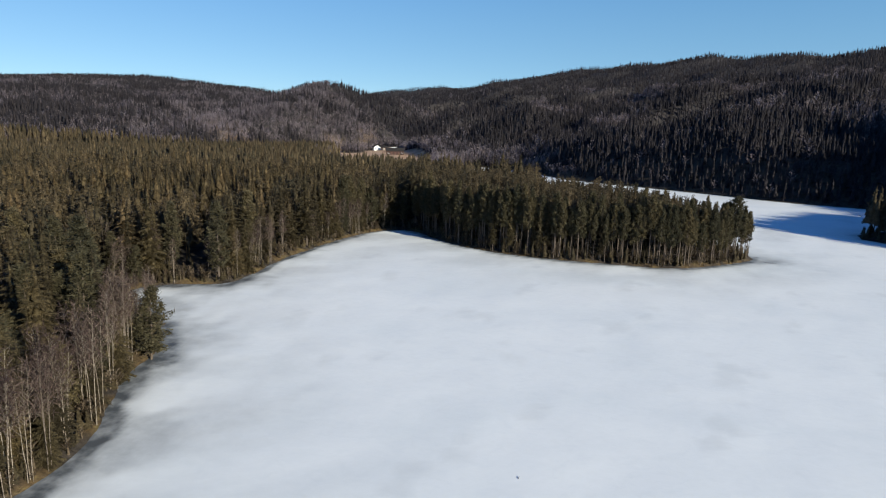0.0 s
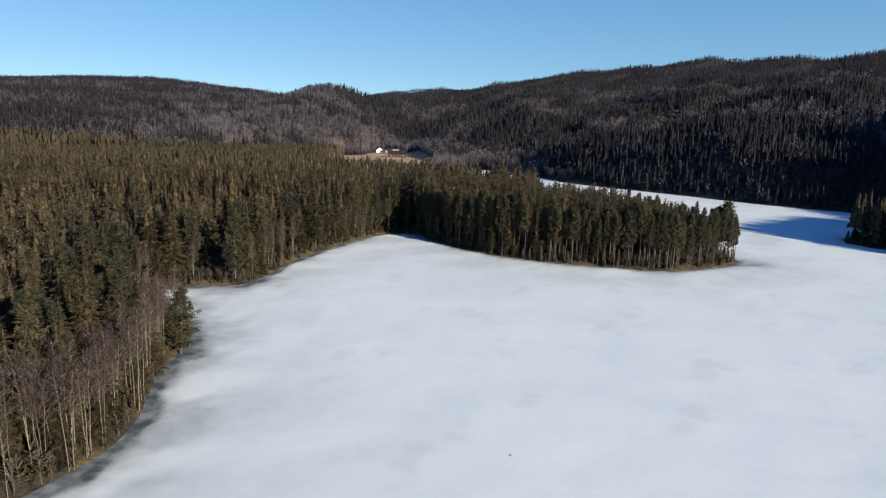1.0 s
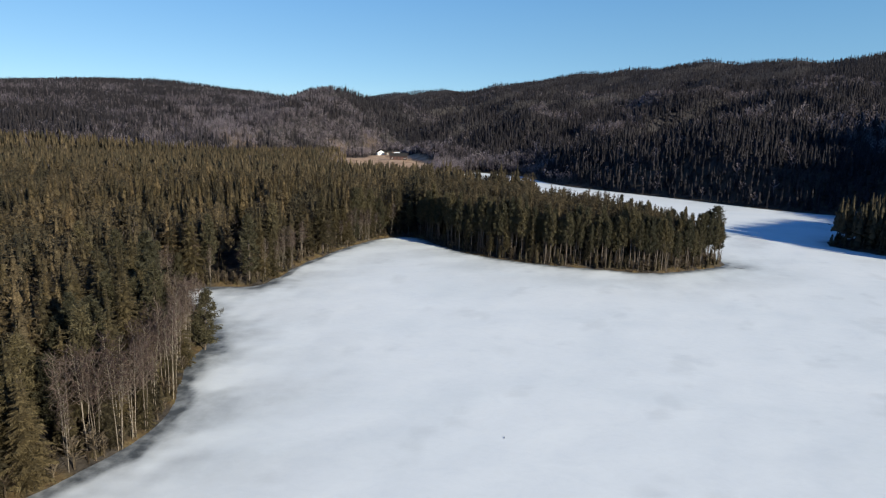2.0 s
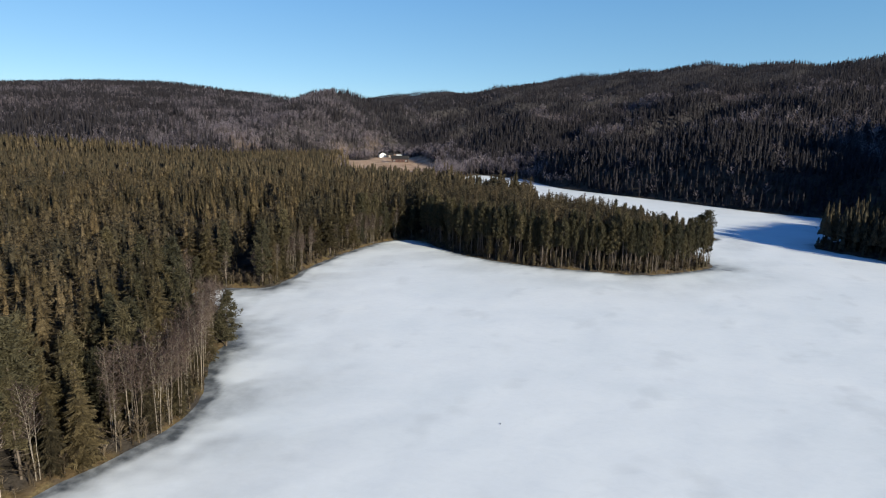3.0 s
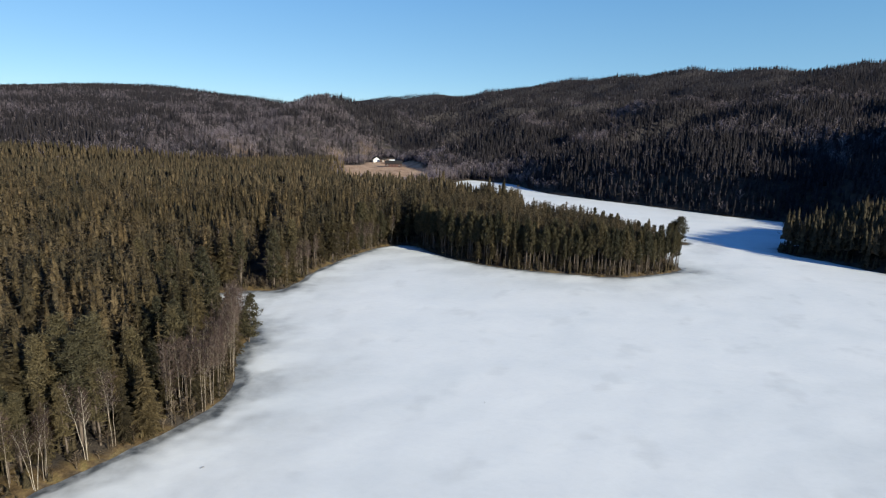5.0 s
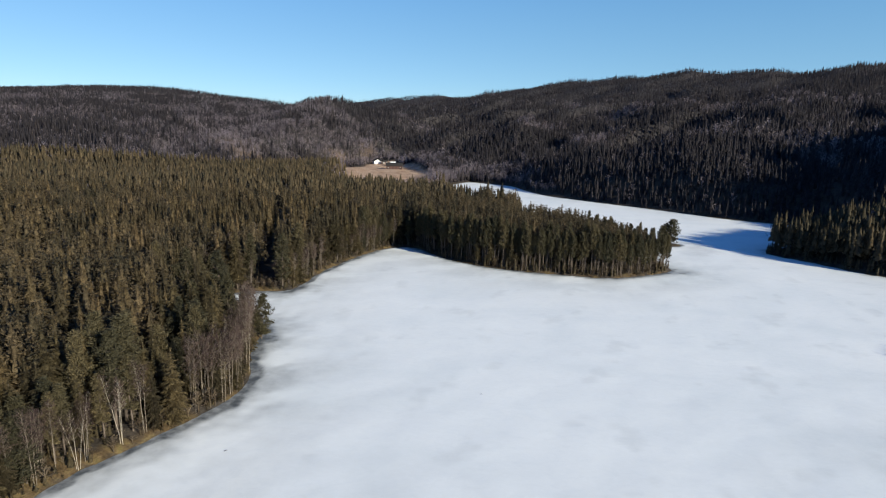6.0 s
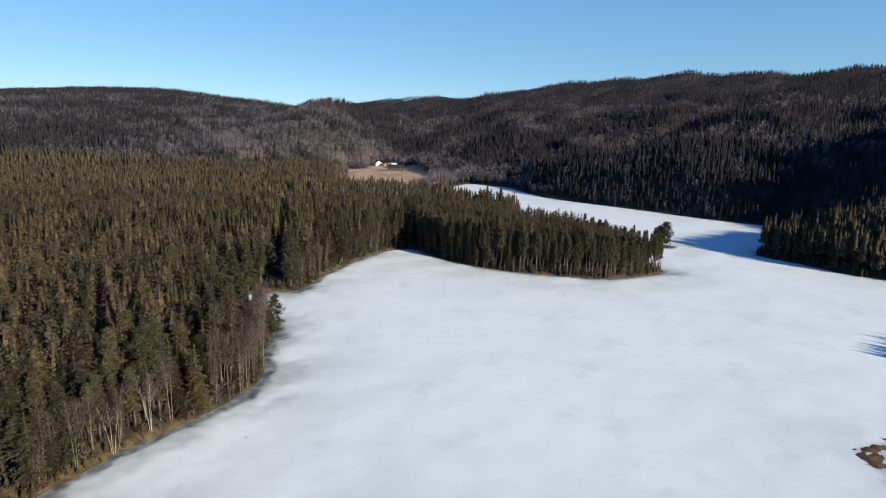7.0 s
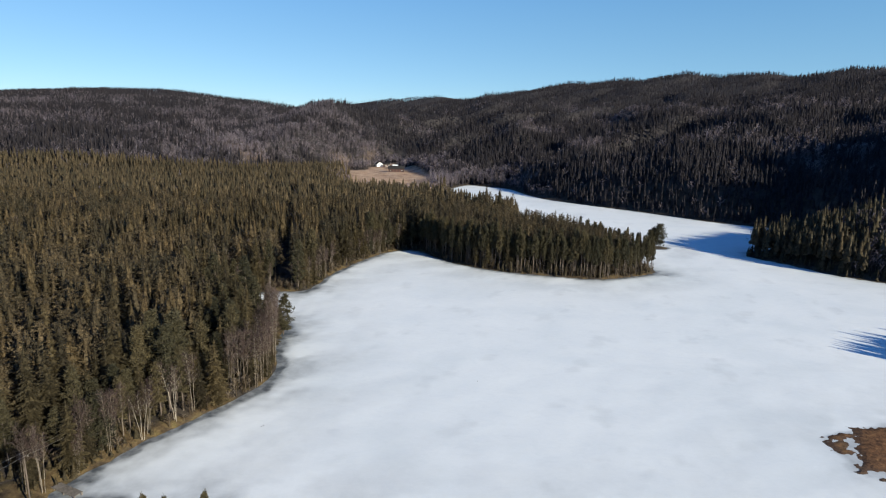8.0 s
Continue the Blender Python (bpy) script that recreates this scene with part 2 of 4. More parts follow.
def shore_distance(x, y):
    """Metres from the shoreline, positive on land, for arrays of places."""
    x, y = np.asarray(x, float).ravel(), np.asarray(y, float).ravel()
    d = np.full(x.shape, 400.0)
    inside = np.zeros(x.shape, bool)
    a, b = LAKE, np.roll(LAKE, -1, axis=0)
    near = np.nonzero((x > -280) & (x < 430) & (y > -180) & (y < 700))[0]
    for part_ in np.array_split(near, max(1, len(near) // 20000)):
        px, py = x[part_][:, None], y[part_][:, None]
        e = b - a
        s = np.clip(((px - a[:, 0]) * e[:, 0] + (py - a[:, 1]) * e[:, 1]) / (e ** 2).sum(1), 0, 1)
        d[part_] = np.sqrt(((px - a[:, 0] - s * e[:, 0]) ** 2 + (py - a[:, 1] - s * e[:, 1]) ** 2).min(1))
        cross = ((a[:, 1] > py) != (b[:, 1] > py)) & (px < a[:, 0] + (py - a[:, 1]) * e[:, 0] / np.where(e[:, 1] == 0, 1e-9, e[:, 1]))
        inside[part_] = cross.sum(1) % 2 == 1
    d = np.where(inside, -d, d)
    cx, cy, rx, ry = ISLET
    q = np.sqrt(((x - cx) / rx) ** 2 + ((y - cy) / ry) ** 2)
    return np.maximum(d, (1 - q) * 4.5)


def fbm(x, y, scale, seed=0.0, octaves=3):
    """Smooth noise for arrays, about -1 to 1, from sums of rotated waves."""
    x, y = np.asarray(x) / scale, np.asarray(y) / scale
    out, amp, tot = np.zeros(np.shape(x)), 1.0, 0.0
    r = np.random.RandomState(int(seed * 1000) + 7)
    for o in range(octaves):
        for k in range(4):
            a, ph, f = r.uniform(0, 6.283), r.uniform(0, 6.283), r.uniform(0.7, 1.4) * 2 ** o
            out = out + amp * np.sin(6.283 * f * (x * math.cos(a) + y * math.sin(a)) + ph + 1.3 * np.sin(3.1 * f * (y * math.cos(a) - x * math.sin(a)) + ph * 2))
        tot += amp * 2
        amp *= 0.5
    return out / tot


def ease(t):
    t = np.clip(t, 0, 1)
    return t * t * (3 - 2 * t)


def terrain(x, y, d=None):
    x, y = np.asarray(x, float), np.asarray(y, float)
    if d is None:
        d = shore_distance(x, y).reshape(x.shape)
    land = np.maximum(d, 0)
    z = 0.35 * (1 - np.exp(-land / 0.7)) + 0.9 * (1 - np.exp(-land / 8)) + 4.2 * (1 - np.exp(-land / 140))
    z = z + 0.5 * fbm(x, y, 60, 0.3) * ease(land / 20)
    # the wooded knoll behind the bay on the east side
    z = z + np.minimum(land * 0.45, 13.0) * np.exp(-(((x - 200) / 48) ** 2 + ((y - 180) / 55) ** 2))
    # long hill on the east side, rising away from the shore
    s = (x - 113) * 0.83 + (y - 352) * 0.55
    top = np.interp(y, [700, 833, 872, 936, 1020, 1280, 1500, 1637, 1800, 2000], [140, 143, 138, 143, 151, 147, 125, 121, 135, 129])
    u = np.clip(s / 670, 0, 1)
    east = top * (0.94 * u + 0.06 * ease(u)) + np.clip(s / 90, 0, 1) * (9 * fbm(x, y, 260, 0.7) + 4 * fbm(x, y, 90, 0.2)) * (1 - 0.75 * ease(u))
    east = east + 8 * ease(s / 42) * (1 - u) * ease((x - 60) / 40)
    # rolls that lie across the sun: lit crests and shaded hollows
    across = x * 0.74 - y * 0.67 + 26 * fbm(x, y, 190, 5.9)
    east = east + (8 * np.sin(6.283 * across / 135) + 3 * np.sin(6.283 * across / 52 + 1.9)) * np.clip(s / 120, 0, 1) * (1 - 0.65 * ease(s / 650))
    east = east - 9 * np.exp(-((x - 165) / 75) ** 2 - ((y - 520) / 45) ** 2)
    # a spur runs out towards the shore; the hollow behind it lies in shade
    spine = 422 + 10 * np.sin(x / 31.0)
    spur = np.interp(x, [60, 100, 145, 200, 260, 330, 420, 560], [0, 11, 25, 40, 47, 50, 46, 20]) - 0.13 * np.maximum(spine - y, 0) - 0.004 * np.maximum(spine - y - 60, 0) ** 2 - 0.30 * np.maximum(y - spine, 0) + 2.5 * fbm(x, y, 45, 4.7)
    east = 0.5 * (east + spur + np.sqrt((east - spur) ** 2 + 30))
    east = (east - 0.06 * np.maximum(s - 690, 0)) * ease((x + 0.22 * y) / 120)
    # hills to the north and west, beyond the wooded flat
    foot = np.interp(x, [-900, -323, -195, -110, -60, 0, 80], [300, 385, 470, 620, 690, 700, 700])
    high = np.interp(x, [-1300, -955, -736, -615, -470, -373, -250, -100, 60], [94, 102, 114, 113, 98, 88, 69, 50, 22])
    u = np.clip((y - foot) / (1300 - foot), 0, 1)
    west = high * u ** 0.75 + np.clip(u * 6, 0, 1) * (5 * fbm(x, y, 240, 1.1) + 2.5 * fbm(x, y, 80, 1.9)) * (1 - 0.6 * ease(u))
    west = west - 0.05 * np.maximum(y - 1320, 0)
    high = np.interp(x, [-330, -265, -234, -205, -178, -160, -140, -114, -78, -40, 20, 80], [24, 51, 61, 72, 82, 82, 75, 66, 61, 50, 32, 10])
    u = np.clip((y - foot) / (870 - foot), 0, 1)
    crag = high * u ** 0.85 * np.exp(-(np.maximum(y - 870, 0) / 190) ** 2) + np.clip(u * 6, 0, 1) * 2.5 * fbm(x, y, 70, 2.9)
    west = np.maximum(west, crag)
    z = z + np.maximum(np.maximum(east, west), 0) * ease(land / 25)
    # high wooded hill to the south-east, unseen, added to shade the east hill's foot
    a, b = (x - 490) * 0.67 + (y - 150) * 0.74, (x - 490) * 0.74 - (y - 150) * 0.67
    crest = 90 - 0.04 * np.maximum(a + 80, 0) + 10 * fbm(x, y, 130, 6.6) + 20 * fbm(x, y, 34, 6.1)
    z = z + crest * ease((a + 124) / 22) * np.exp(-(np.maximum(a, 0) / 150) ** 4 - (b / 75) ** 2) * ease(land / 60)
    # unseen rise added behind the near shore; lifts the pines' shadows past the dock
    z = z + 13 * ease((-12 - y) / 28) * ease(land / 15)
    # marshy spit stays flat
    flat = np.exp(-np.minimum((((x - 92) / 34) ** 2 + ((y - 22) / 22) ** 2) ** 6, 50))
    body = np.minimum(np.minimum((x - 70.6 - 0.62 * (y - 21.5)) / 2.4, (y - 19.2) / 1.6), (33.8 - y) / 1.6)
    for cx, cy, rx, ry in ((72.4, 30.0, 2.4, 0.8), (75.0, 30.8, 2.4, 0.8), (71.4, 27.4, 2.2, 1.6), (71.3, 25.3, 2.4, 1.1), (69.9, 18.8, 1.5, 0.5), (71.8, 16.8, 1.3, 0.6)):
        body = np.maximum(body, 1.1 * (1 - np.sqrt(((x - cx) / rx) ** 2 + ((y - cy) / ry) ** 2)))
    spit = -0.03 + 0.22 * np.clip(body, -1.5, 1.0) + 0.10 * fbm(x, y, 3.4, 2.2) + 0.06 * fbm(x, y, 1.7, 3.2) + 0.004 * np.clip(x - 73, 0, 30)
    z = np.where(d < 0, np.maximum(-0.7, d * 0.5), z)
    return z * (1 - flat) + flat * spit


def cut_line(x, y):
    """How far from the middle of the narrow power-line cutting."""
    return np.where((y > 112) & (y < 330), np.abs(x - (-50.5 - 0.232 * (y - 118)) + 1.3 * np.sin(y / 17.0)), 99.0)


def open_land(x, y):
    """1 on the farm's field and on felled ground, 0 in the woods."""
    field = ease(2.4 * (1.05 - np.maximum(np.abs(x + 0.084 * (y + 67)) / (0.098 * (y + 67)), np.abs(y - 495) / 150) + 0.14 * fbm(x, y, 50, 3.3)))
    field = field * ease((668 - 2.9 * np.maximum(x + 48, 0) + 8 * fbm(x, y, 24, 6.3) - y) / 14) * ease((np.sqrt((x + 92) ** 2 + ((y - 606) * 0.6) ** 2) - 10) / 5)
    yard = ease(2.0 * (1 - np.sqrt(((x + 88) / 12) ** 2 + ((y - 690) / 38) ** 2) + 0.5 * fbm(x, y, 22, 5.1)))
    t = ((x + 195) * -0.55 + (y - 540) * 0.83) / 150
    off = (x + 195 + 82 * t) * 0.83 + (y - 540 - 124 * t) * 0.55
    felled = ease(1.6 * (1 - np.abs(off) / (21 - 6 * np.clip(t, 0, 2)) + 0.5 * fbm(x, y, 40, 4.1))) * (t > -0.12) * (t < 1.75)
    steading = ease(2.2 * (1.15 - np.sqrt(((x + 63) / 20) ** 2 + ((y - 615) / 40) ** 2)))
    field = np.maximum(field, steading)
    return np.clip(np.maximum(field, np.maximum(0.24 * yard, 0.3 * felled)), 0, 1)


def mesh_of(name, verts, tris, material, **attrs):
    """A mesh from arrays of places and triangles, with float attributes at the points."""
    me = bpy.data.meshes.new(name)
    verts, tris = np.asarray(verts, np.float32), np.asarray(tris, np.int32)
    me.vertices.add(len(verts))
    me.vertices.foreach_set("co", verts.ravel())
    me.loops.add(tris.size)
    me.loops.foreach_set("vertex_index", tris.ravel())
    me.polygons.add(len(tris))
    me.polygons.foreach_set("loop_start", np.arange(len(tris), dtype=np.int32) * 3)
    me.update(calc_edges=True)
    for key, values in attrs.items():
        me.attributes.new(key, "FLOAT", "POINT").data.foreach_set("value", np.asarray(values, np.float32))
    me.materials.append(material)
    return me


def grid(xs, ys):
    gx, gy = np.meshgrid(xs, ys)
    n, k = len(xs), len(ys)
    i = (np.arange(k - 1)[:, None] * n + np.arange(n - 1)).ravel()
    tris = np.concatenate([np.stack([i, i + 1, i + n + 1], 1), np.stack([i, i + n + 1, i + n], 1)])
    return gx.ravel(), gy.ravel(), tris


def spaced(*runs):
    """Grid lines: (from, to, step) runs joined."""
    return np.unique(np.round(np.concatenate([np.arange(a, b, s) for a, b, s in runs]), 3))


# ---- ground and ice ----
gx, gy, gt = grid(spaced((-4500, -1000, 250), (-1000, -300, 20), (-300, -80, 6), (-80, 66, 2.0), (66, 86, 0.5), (86, 120, 2.0), (120, 260, 4), (260, 800, 14), (800, 4600, 250)),
                  spaced((-4500, -250, 250), (-250, -30, 12), (-30, 14, 2.0), (14, 36, 0.5), (36, 230, 2.0), (230, 500, 5), (500, 1000, 12), (1000, 1800, 30), (1800, 4800, 250)))
gd = shore_distance(gx, gy)
gz = terrain(gx, gy, gd)
peat = np.exp(-(((gx - 92) / 24) ** 2 + ((gy - 24) / 16) ** 2) ** 3)
bank = np.where(gd > 0, 1 - ease((gd - 0.5 - 3.2 * fbm(gx, gy, 14, 5.5) - 3.5 * (1 - ease((gy - 26) / 8)) * (gx < -35)) / 1.8), 0) * np.where((gx < 95) & (gy < 235), 1.0, 0.3)
ground = tagged(new("ground", mesh_of("ground", np.stack([gx, gy, gz], 1), gt, M_GROUND, open=open_land(gx, gy), bank=bank, hill=ease((gz - 9) / 18), peat=peat, rim=peat * np.exp(-(gz / 0.07) ** 2))),
                "brown forest floor with dry grass and moss round a frozen lake", "ground", kind="structure")
for poly in ground.data.polygons:
    poly.use_smooth = True

ix, iy, it = grid(spaced((-70, -62, 1.5), (-62, -30, 0.6), (-30, 130, 1.5), (130, 230, 4)), spaced((-20, 8, 1.5), (8, 90, 0.7), (90, 215, 1.5), (215, 500, 5)))
idist = shore_distance(ix, iy)
keep = (idist[it] < 3).any(1) | ((ix[it] > 64) & (ix[it] < 96) & (iy[it] > 8) & (iy[it] < 42)).any(1)
off = np.maximum(-idist, 0)
patch = np.clip(0.5 + 0.9 * fbm(ix, iy, 17, 6.1), 0, 1)
west_side = (ix < -20) & (iy < 125)
broad = np.clip(0.5 + 1.0 * fbm(ix, iy, 24, 4.4), 0, 1)
near_end = 1 - ease((iy - 48) / 22)
shelf = np.where(west_side, 0.35 + (0.5 + 1.7 * near_end) * np.clip(0.45 + 0.9 * fbm(ix, iy, 15, 4.4), 0, 1) ** 1.3, 0.3 + 0.9 * patch)
wet = np.where(west_side, 0.84, 0.93) * (1 - ease((off - shelf) / np.where(west_side, 0.9 + 2.2 * broad + 1.2 * (1 - near_end), 0.9))) + np.where(west_side, 0.28, 0.20) * (1 - ease(off / np.where(west_side, 5 + 9 * patch, 2 + 5 * patch))) + 0.16 * patch * np.exp(-(off / 17) ** 2)
for cx, cy, r in ((-39.0, 78.2, 1.5),):
    q = np.sqrt((ix - cx) ** 2 + ((iy - cy) * 0.8) ** 2)
    wet = wet + 0.42 * np.exp(-((q - r) / 0.9) ** 2)
wet = wet + 0.30 * np.exp(-((ix - 90) / 6) ** 2 - ((iy - 151) / 3.5) ** 2) * (0.4 + patch)
wet = wet * np.where((iy > 230) | (ix > 120) | ((ix > 50) & (iy < 60)), 0.3, 1.0)
smudge = fbm(ix, iy, 31, 7.4) + 0.6 * fbm(ix, iy, 9, 7.9)
wet = wet + 0.055 * ease((smudge - 0.60) / 0.5)
ice = tagged(new("lake_ice", mesh_of("lake_ice", np.stack([ix, iy, 0.03 * fbm(ix, iy, 12, 8.8)], 1), it[keep], M_ICE, wet=np.clip(wet, 0, 1))),
             "white and grey frozen lake ice with dark wet margins", "ice", kind="structure")
for poly in ice.data.polygons:
    poly.use_smooth = True


# ---- trees ----
def tube(path, radii, sides=5):
    """A tapered limb along a path."""
    path, verts, tris = np.asarray(path, float), [], []
    for i, (p, r) in enumerate(zip(path, radii)):
        t = path[min(i + 1, len(path) - 1)] - path[max(i - 1, 0)]
        t = t / (np.linalg.norm(t) + 1e-9)
        s = np.cross(t, (0.31, 0.95, 0.1))
        s = s / (np.linalg.norm(s) + 1e-9)
        w = np.cross(t, s)
        for k in range(sides):
            a = 6.283 * k / sides
            verts.append(p + r * (math.cos(a) * s + math.sin(a) * w))
    for i in range(len(path) - 1):
        for k in range(sides):
            a, b = i * sides + k, i * sides + (k + 1) % sides
            tris += [(a, b, b + sides), (a, b + sides, a + sides)]
    return np.array(verts), np.array(tris)


def joined(parts):
    """One pair of arrays out of many."""
    vs, ts, n = [], [], 0
    for v, t in parts:
        vs.append(np.asarray(v, float).reshape(-1, 3))
        ts.append(np.asarray(t, int).reshape(-1, 3) + n)
        n += len(vs[-1])
    return np.concatenate(vs), np.concatenate(ts)


def spruce_crown(r, h, wide, whorls, per, detail, low=0.1, taper=0.88):
    """Drooping sprays in whorls; detail 2 near, 1 in the wood, 0 on the far hills."""
    parts = []
    for i in range(whorls):
        f = low + (1 - low) * (i + r.uniform(-0.5, 0.5)) / whorls
        f = min(max(f, low), 0.985)
        reach = wide * (1 - f) ** taper * (0.85 + 0.15 * math.sin(i * 1.7)) + 0.12
        if f < low + 0.12:
            reach *= 0.75
        for k in range(per):
            a = 6.283 * (k + 0.5 * (i % 2) + r.uniform(-0.25, 0.25)) / per
            l = reach * r.uniform(0.62, 1.12)
            o, p = np.array((math.cos(a), math.sin(a), 0)), np.array((-math.sin(a), math.cos(a), 0))
            up = np.array((0, 0, 1.0))
            z = f * h + r.uniform(-0.4, 0.4) * h / whorls
            drop = r.uniform(0.28, 0.5) * (1 - 0.6 * f)
            w = l * r.uniform(0.26, 0.40)
            base = up * z
            tip = base + o * l - up * (l * drop)
            if detail == 2:
                # a feather of fine twigs along a drooping branch
                n = 8 + int(l * 3.6)
                vs, ts = [], []
                for j in range(n):
                    e = 0.12 + 0.88 * (j + r.uniform(0, 0.7)) / n
                    c = base + o * l * e - up * (l * drop * e ** 1.5)
                    side = (1 if j % 2 else -1) * w * (1.25 - 0.75 * e) * r.uniform(0.8, 1.6)
                    t = c + p * side + o * abs(side) * 0.75 - up * (abs(side) * r.uniform(0.1, 0.8))
                    g = o * l * r.uniform(0.06, 0.10)
                    vs += [c - g, c + g, t]
                    ts.append((3 * j, 3 * j + 1, 3 * j + 2))
                vs += [base, tip + p * 0.05 * l, tip - p * 0.05 * l - up * 0.1 * l]
                ts.append((3 * n, 3 * n + 1, 3 * n + 2))
                parts.append((vs, ts))
            elif detail == 1:
                # three drooping fingers
                vs, ts = [], []
                for j, (e, side) in enumerate(((1.0, 0.0), (0.8, 1.0), (0.75, -1.0))):
                    c = base + o * l * (0.0 if j == 0 else 0.25) - up * (l * drop * 0.2)
                    t = base + o * l * e - up * (l * drop * e * r.uniform(0.8, 1.5)) + p * side * w * r.uniform(0.9, 1.7)
                    g = p * w * r.uniform(0.28, 0.5) if j == 0 else o * l * r.uniform(0.12, 0.2)
                    vs += [c - g, c + g, t]
                    ts.append((3 * j, 3 * j + 1, 3 * j + 2))
                parts.append((vs, ts))
            else:
                parts.append(([base + up * 0.4, tip + p * w * 1.5, tip - p * w * 1.5], [(0, 1, 2)]))
    top = h * (1 - 0.07)
    parts.append(([(0.16, 0, top), (-0.1, 0.14, top), (-0.08, -0.14, top), (0, 0, h)], [(0, 1, 3), (1, 2, 3), (2, 0, 3)]))
    return joined(parts)


def tiered_crown(r, h, wide, tiers, sides, low=0.06, taper=0.8):
    """Ragged skirts of boughs one above the other."""
    parts = []
    for i in range(tiers):
        f0 = low + (0.96 - low) * i / tiers
        f1 = min(1.0, f0 + 1.6 / tiers)
        rad = wide * (1 - f0) ** taper
        ring = []
        for k in range(sides):
            a = 6.283 * (k + 0.5 * (i % 2) + r.uniform(-0.2, 0.2)) / sides
            q = rad * r.uniform(0.4, 1.3)
            ring.append((math.cos(a) * q, math.sin(a) * q, h * (f0 + r.uniform(-0.35, 0.25) / tiers)))
        parts.append(([(r.uniform(-0.1, 0.1), r.uniform(-0.1, 0.1), h * f1), *ring], [(0, 1 + k, 1 + (k + 1) % sides) for k in range(sides)]))
    return joined(parts)


def trunk_of(h, r0, lean=(0, 0), sides=6, stop=0.97, wob=0.0, r=None):
    zs = np.linspace(0, stop, 6)
    path = [(lean[0] * z * h + (r.uniform(-wob, wob) if r is not None and z > 0 else 0), lean[1] * z * h + (r.uniform(-wob, wob) if r is not None and z > 0 else 0), z * h - (0.4 if z == 0 else 0)) for z in zs]
    return np.array(path), tube(path, [r0 * (1 - 0.9 * z / stop) + 0.015 for z in zs], sides)


def clump(r, at, size, n, fat=1.0):
    """A tuft of needles: crossed little blades pointing out and up."""
    vs, ts = [], []
    for i in range(n):
        v = r.normal(size=3)
        v[2] = abs(v[2]) * 0.55 + 0.1
        v = v / np.linalg.norm(v) * size * r.uniform(0.7, 1.2)
        s = np.cross(v, r.normal(size=3))
        s = s / (np.linalg.norm(s) + 1e-9) * size * fat * r.uniform(0.11, 0.21)
        c = np.asarray(at) + r.normal(size=3) * size * 0.34
        vs += [c - v * 0.25 + s, c - v * 0.25 - s, c + v]
        ts.append((3 * i, 3 * i + 1, 3 * i + 2))
    return np.array(vs), np.array(ts)


def pine_shape(r, h, wide, limbs, blades, low=0.42, flat=0.0, tuft=1.0):
    """Trunk, limbs and tufts of a pine: bare below, rounded above."""
    path, trunk = trunk_of(h, 0.0115 * h, (r.uniform(-0.03, 0.03), r.uniform(-0.03, 0.03)), 6, 0.95, 0.12, r)
    wood, green = [trunk], []
    for i in range(limbs):
        f = low + (0.97 - low) * (i + r.uniform(0, 0.8)) / limbs
        g = (f - low) / (1 - low)
        reach = wide * ((1 - g ** 1.15) ** 0.85 * min(1.0, 0.42 + 1.7 * g) + 0.05 if not flat else math.sin(math.pi * (0.25 + 0.7 * g)) ** 0.6) * r.uniform(0.65, 1.1)
        a = i * 2.4 + r.uniform(-0.5, 0.5)
        b = np.array([np.interp(f * h, path[:, 2], path[:, 0]), np.interp(f * h, path[:, 2], path[:, 1]), f * h])
        rise = r.uniform(0.0, 0.45)
        e = b + np.array((math.cos(a) * reach, math.sin(a) * reach, reach * rise))
        wood.append(tube([b, e], [0.045, 0.015], 3))
        for k in range(3):
            c = b + (e - b) * (0.45 + 0.3 * k) + r.normal(size=3) * 0.22 * (0.4 + 0.2 * reach)
            green.append(clump(r, c, tuft * (0.62 if k < 2 else 0.5) * (0.8 + 0.14 * wide) * r.uniform(0.8, 1.25), blades, 0.8))
    for i in range(58):
        s = r.uniform(0.05, min(low + 0.2, 0.65))
        a = r.uniform(0, 6.283)
        b = np.array((0, 0, s * h))
        wood.append(tube([b, b + np.array((math.cos(a), math.sin(a), -0.15)) * r.uniform(0.5, 1.9)], [0.036, 0.012], 3))
    for k in range(6):
        green.append(clump(r, (path[-1][0] + r.uniform(-0.3, 0.3), path[-1][1] + r.uniform(-0.3, 0.3), h * (0.97 - 0.018 * k)), 0.5 * tuft, blades))
    return joined(wood), joined(green)


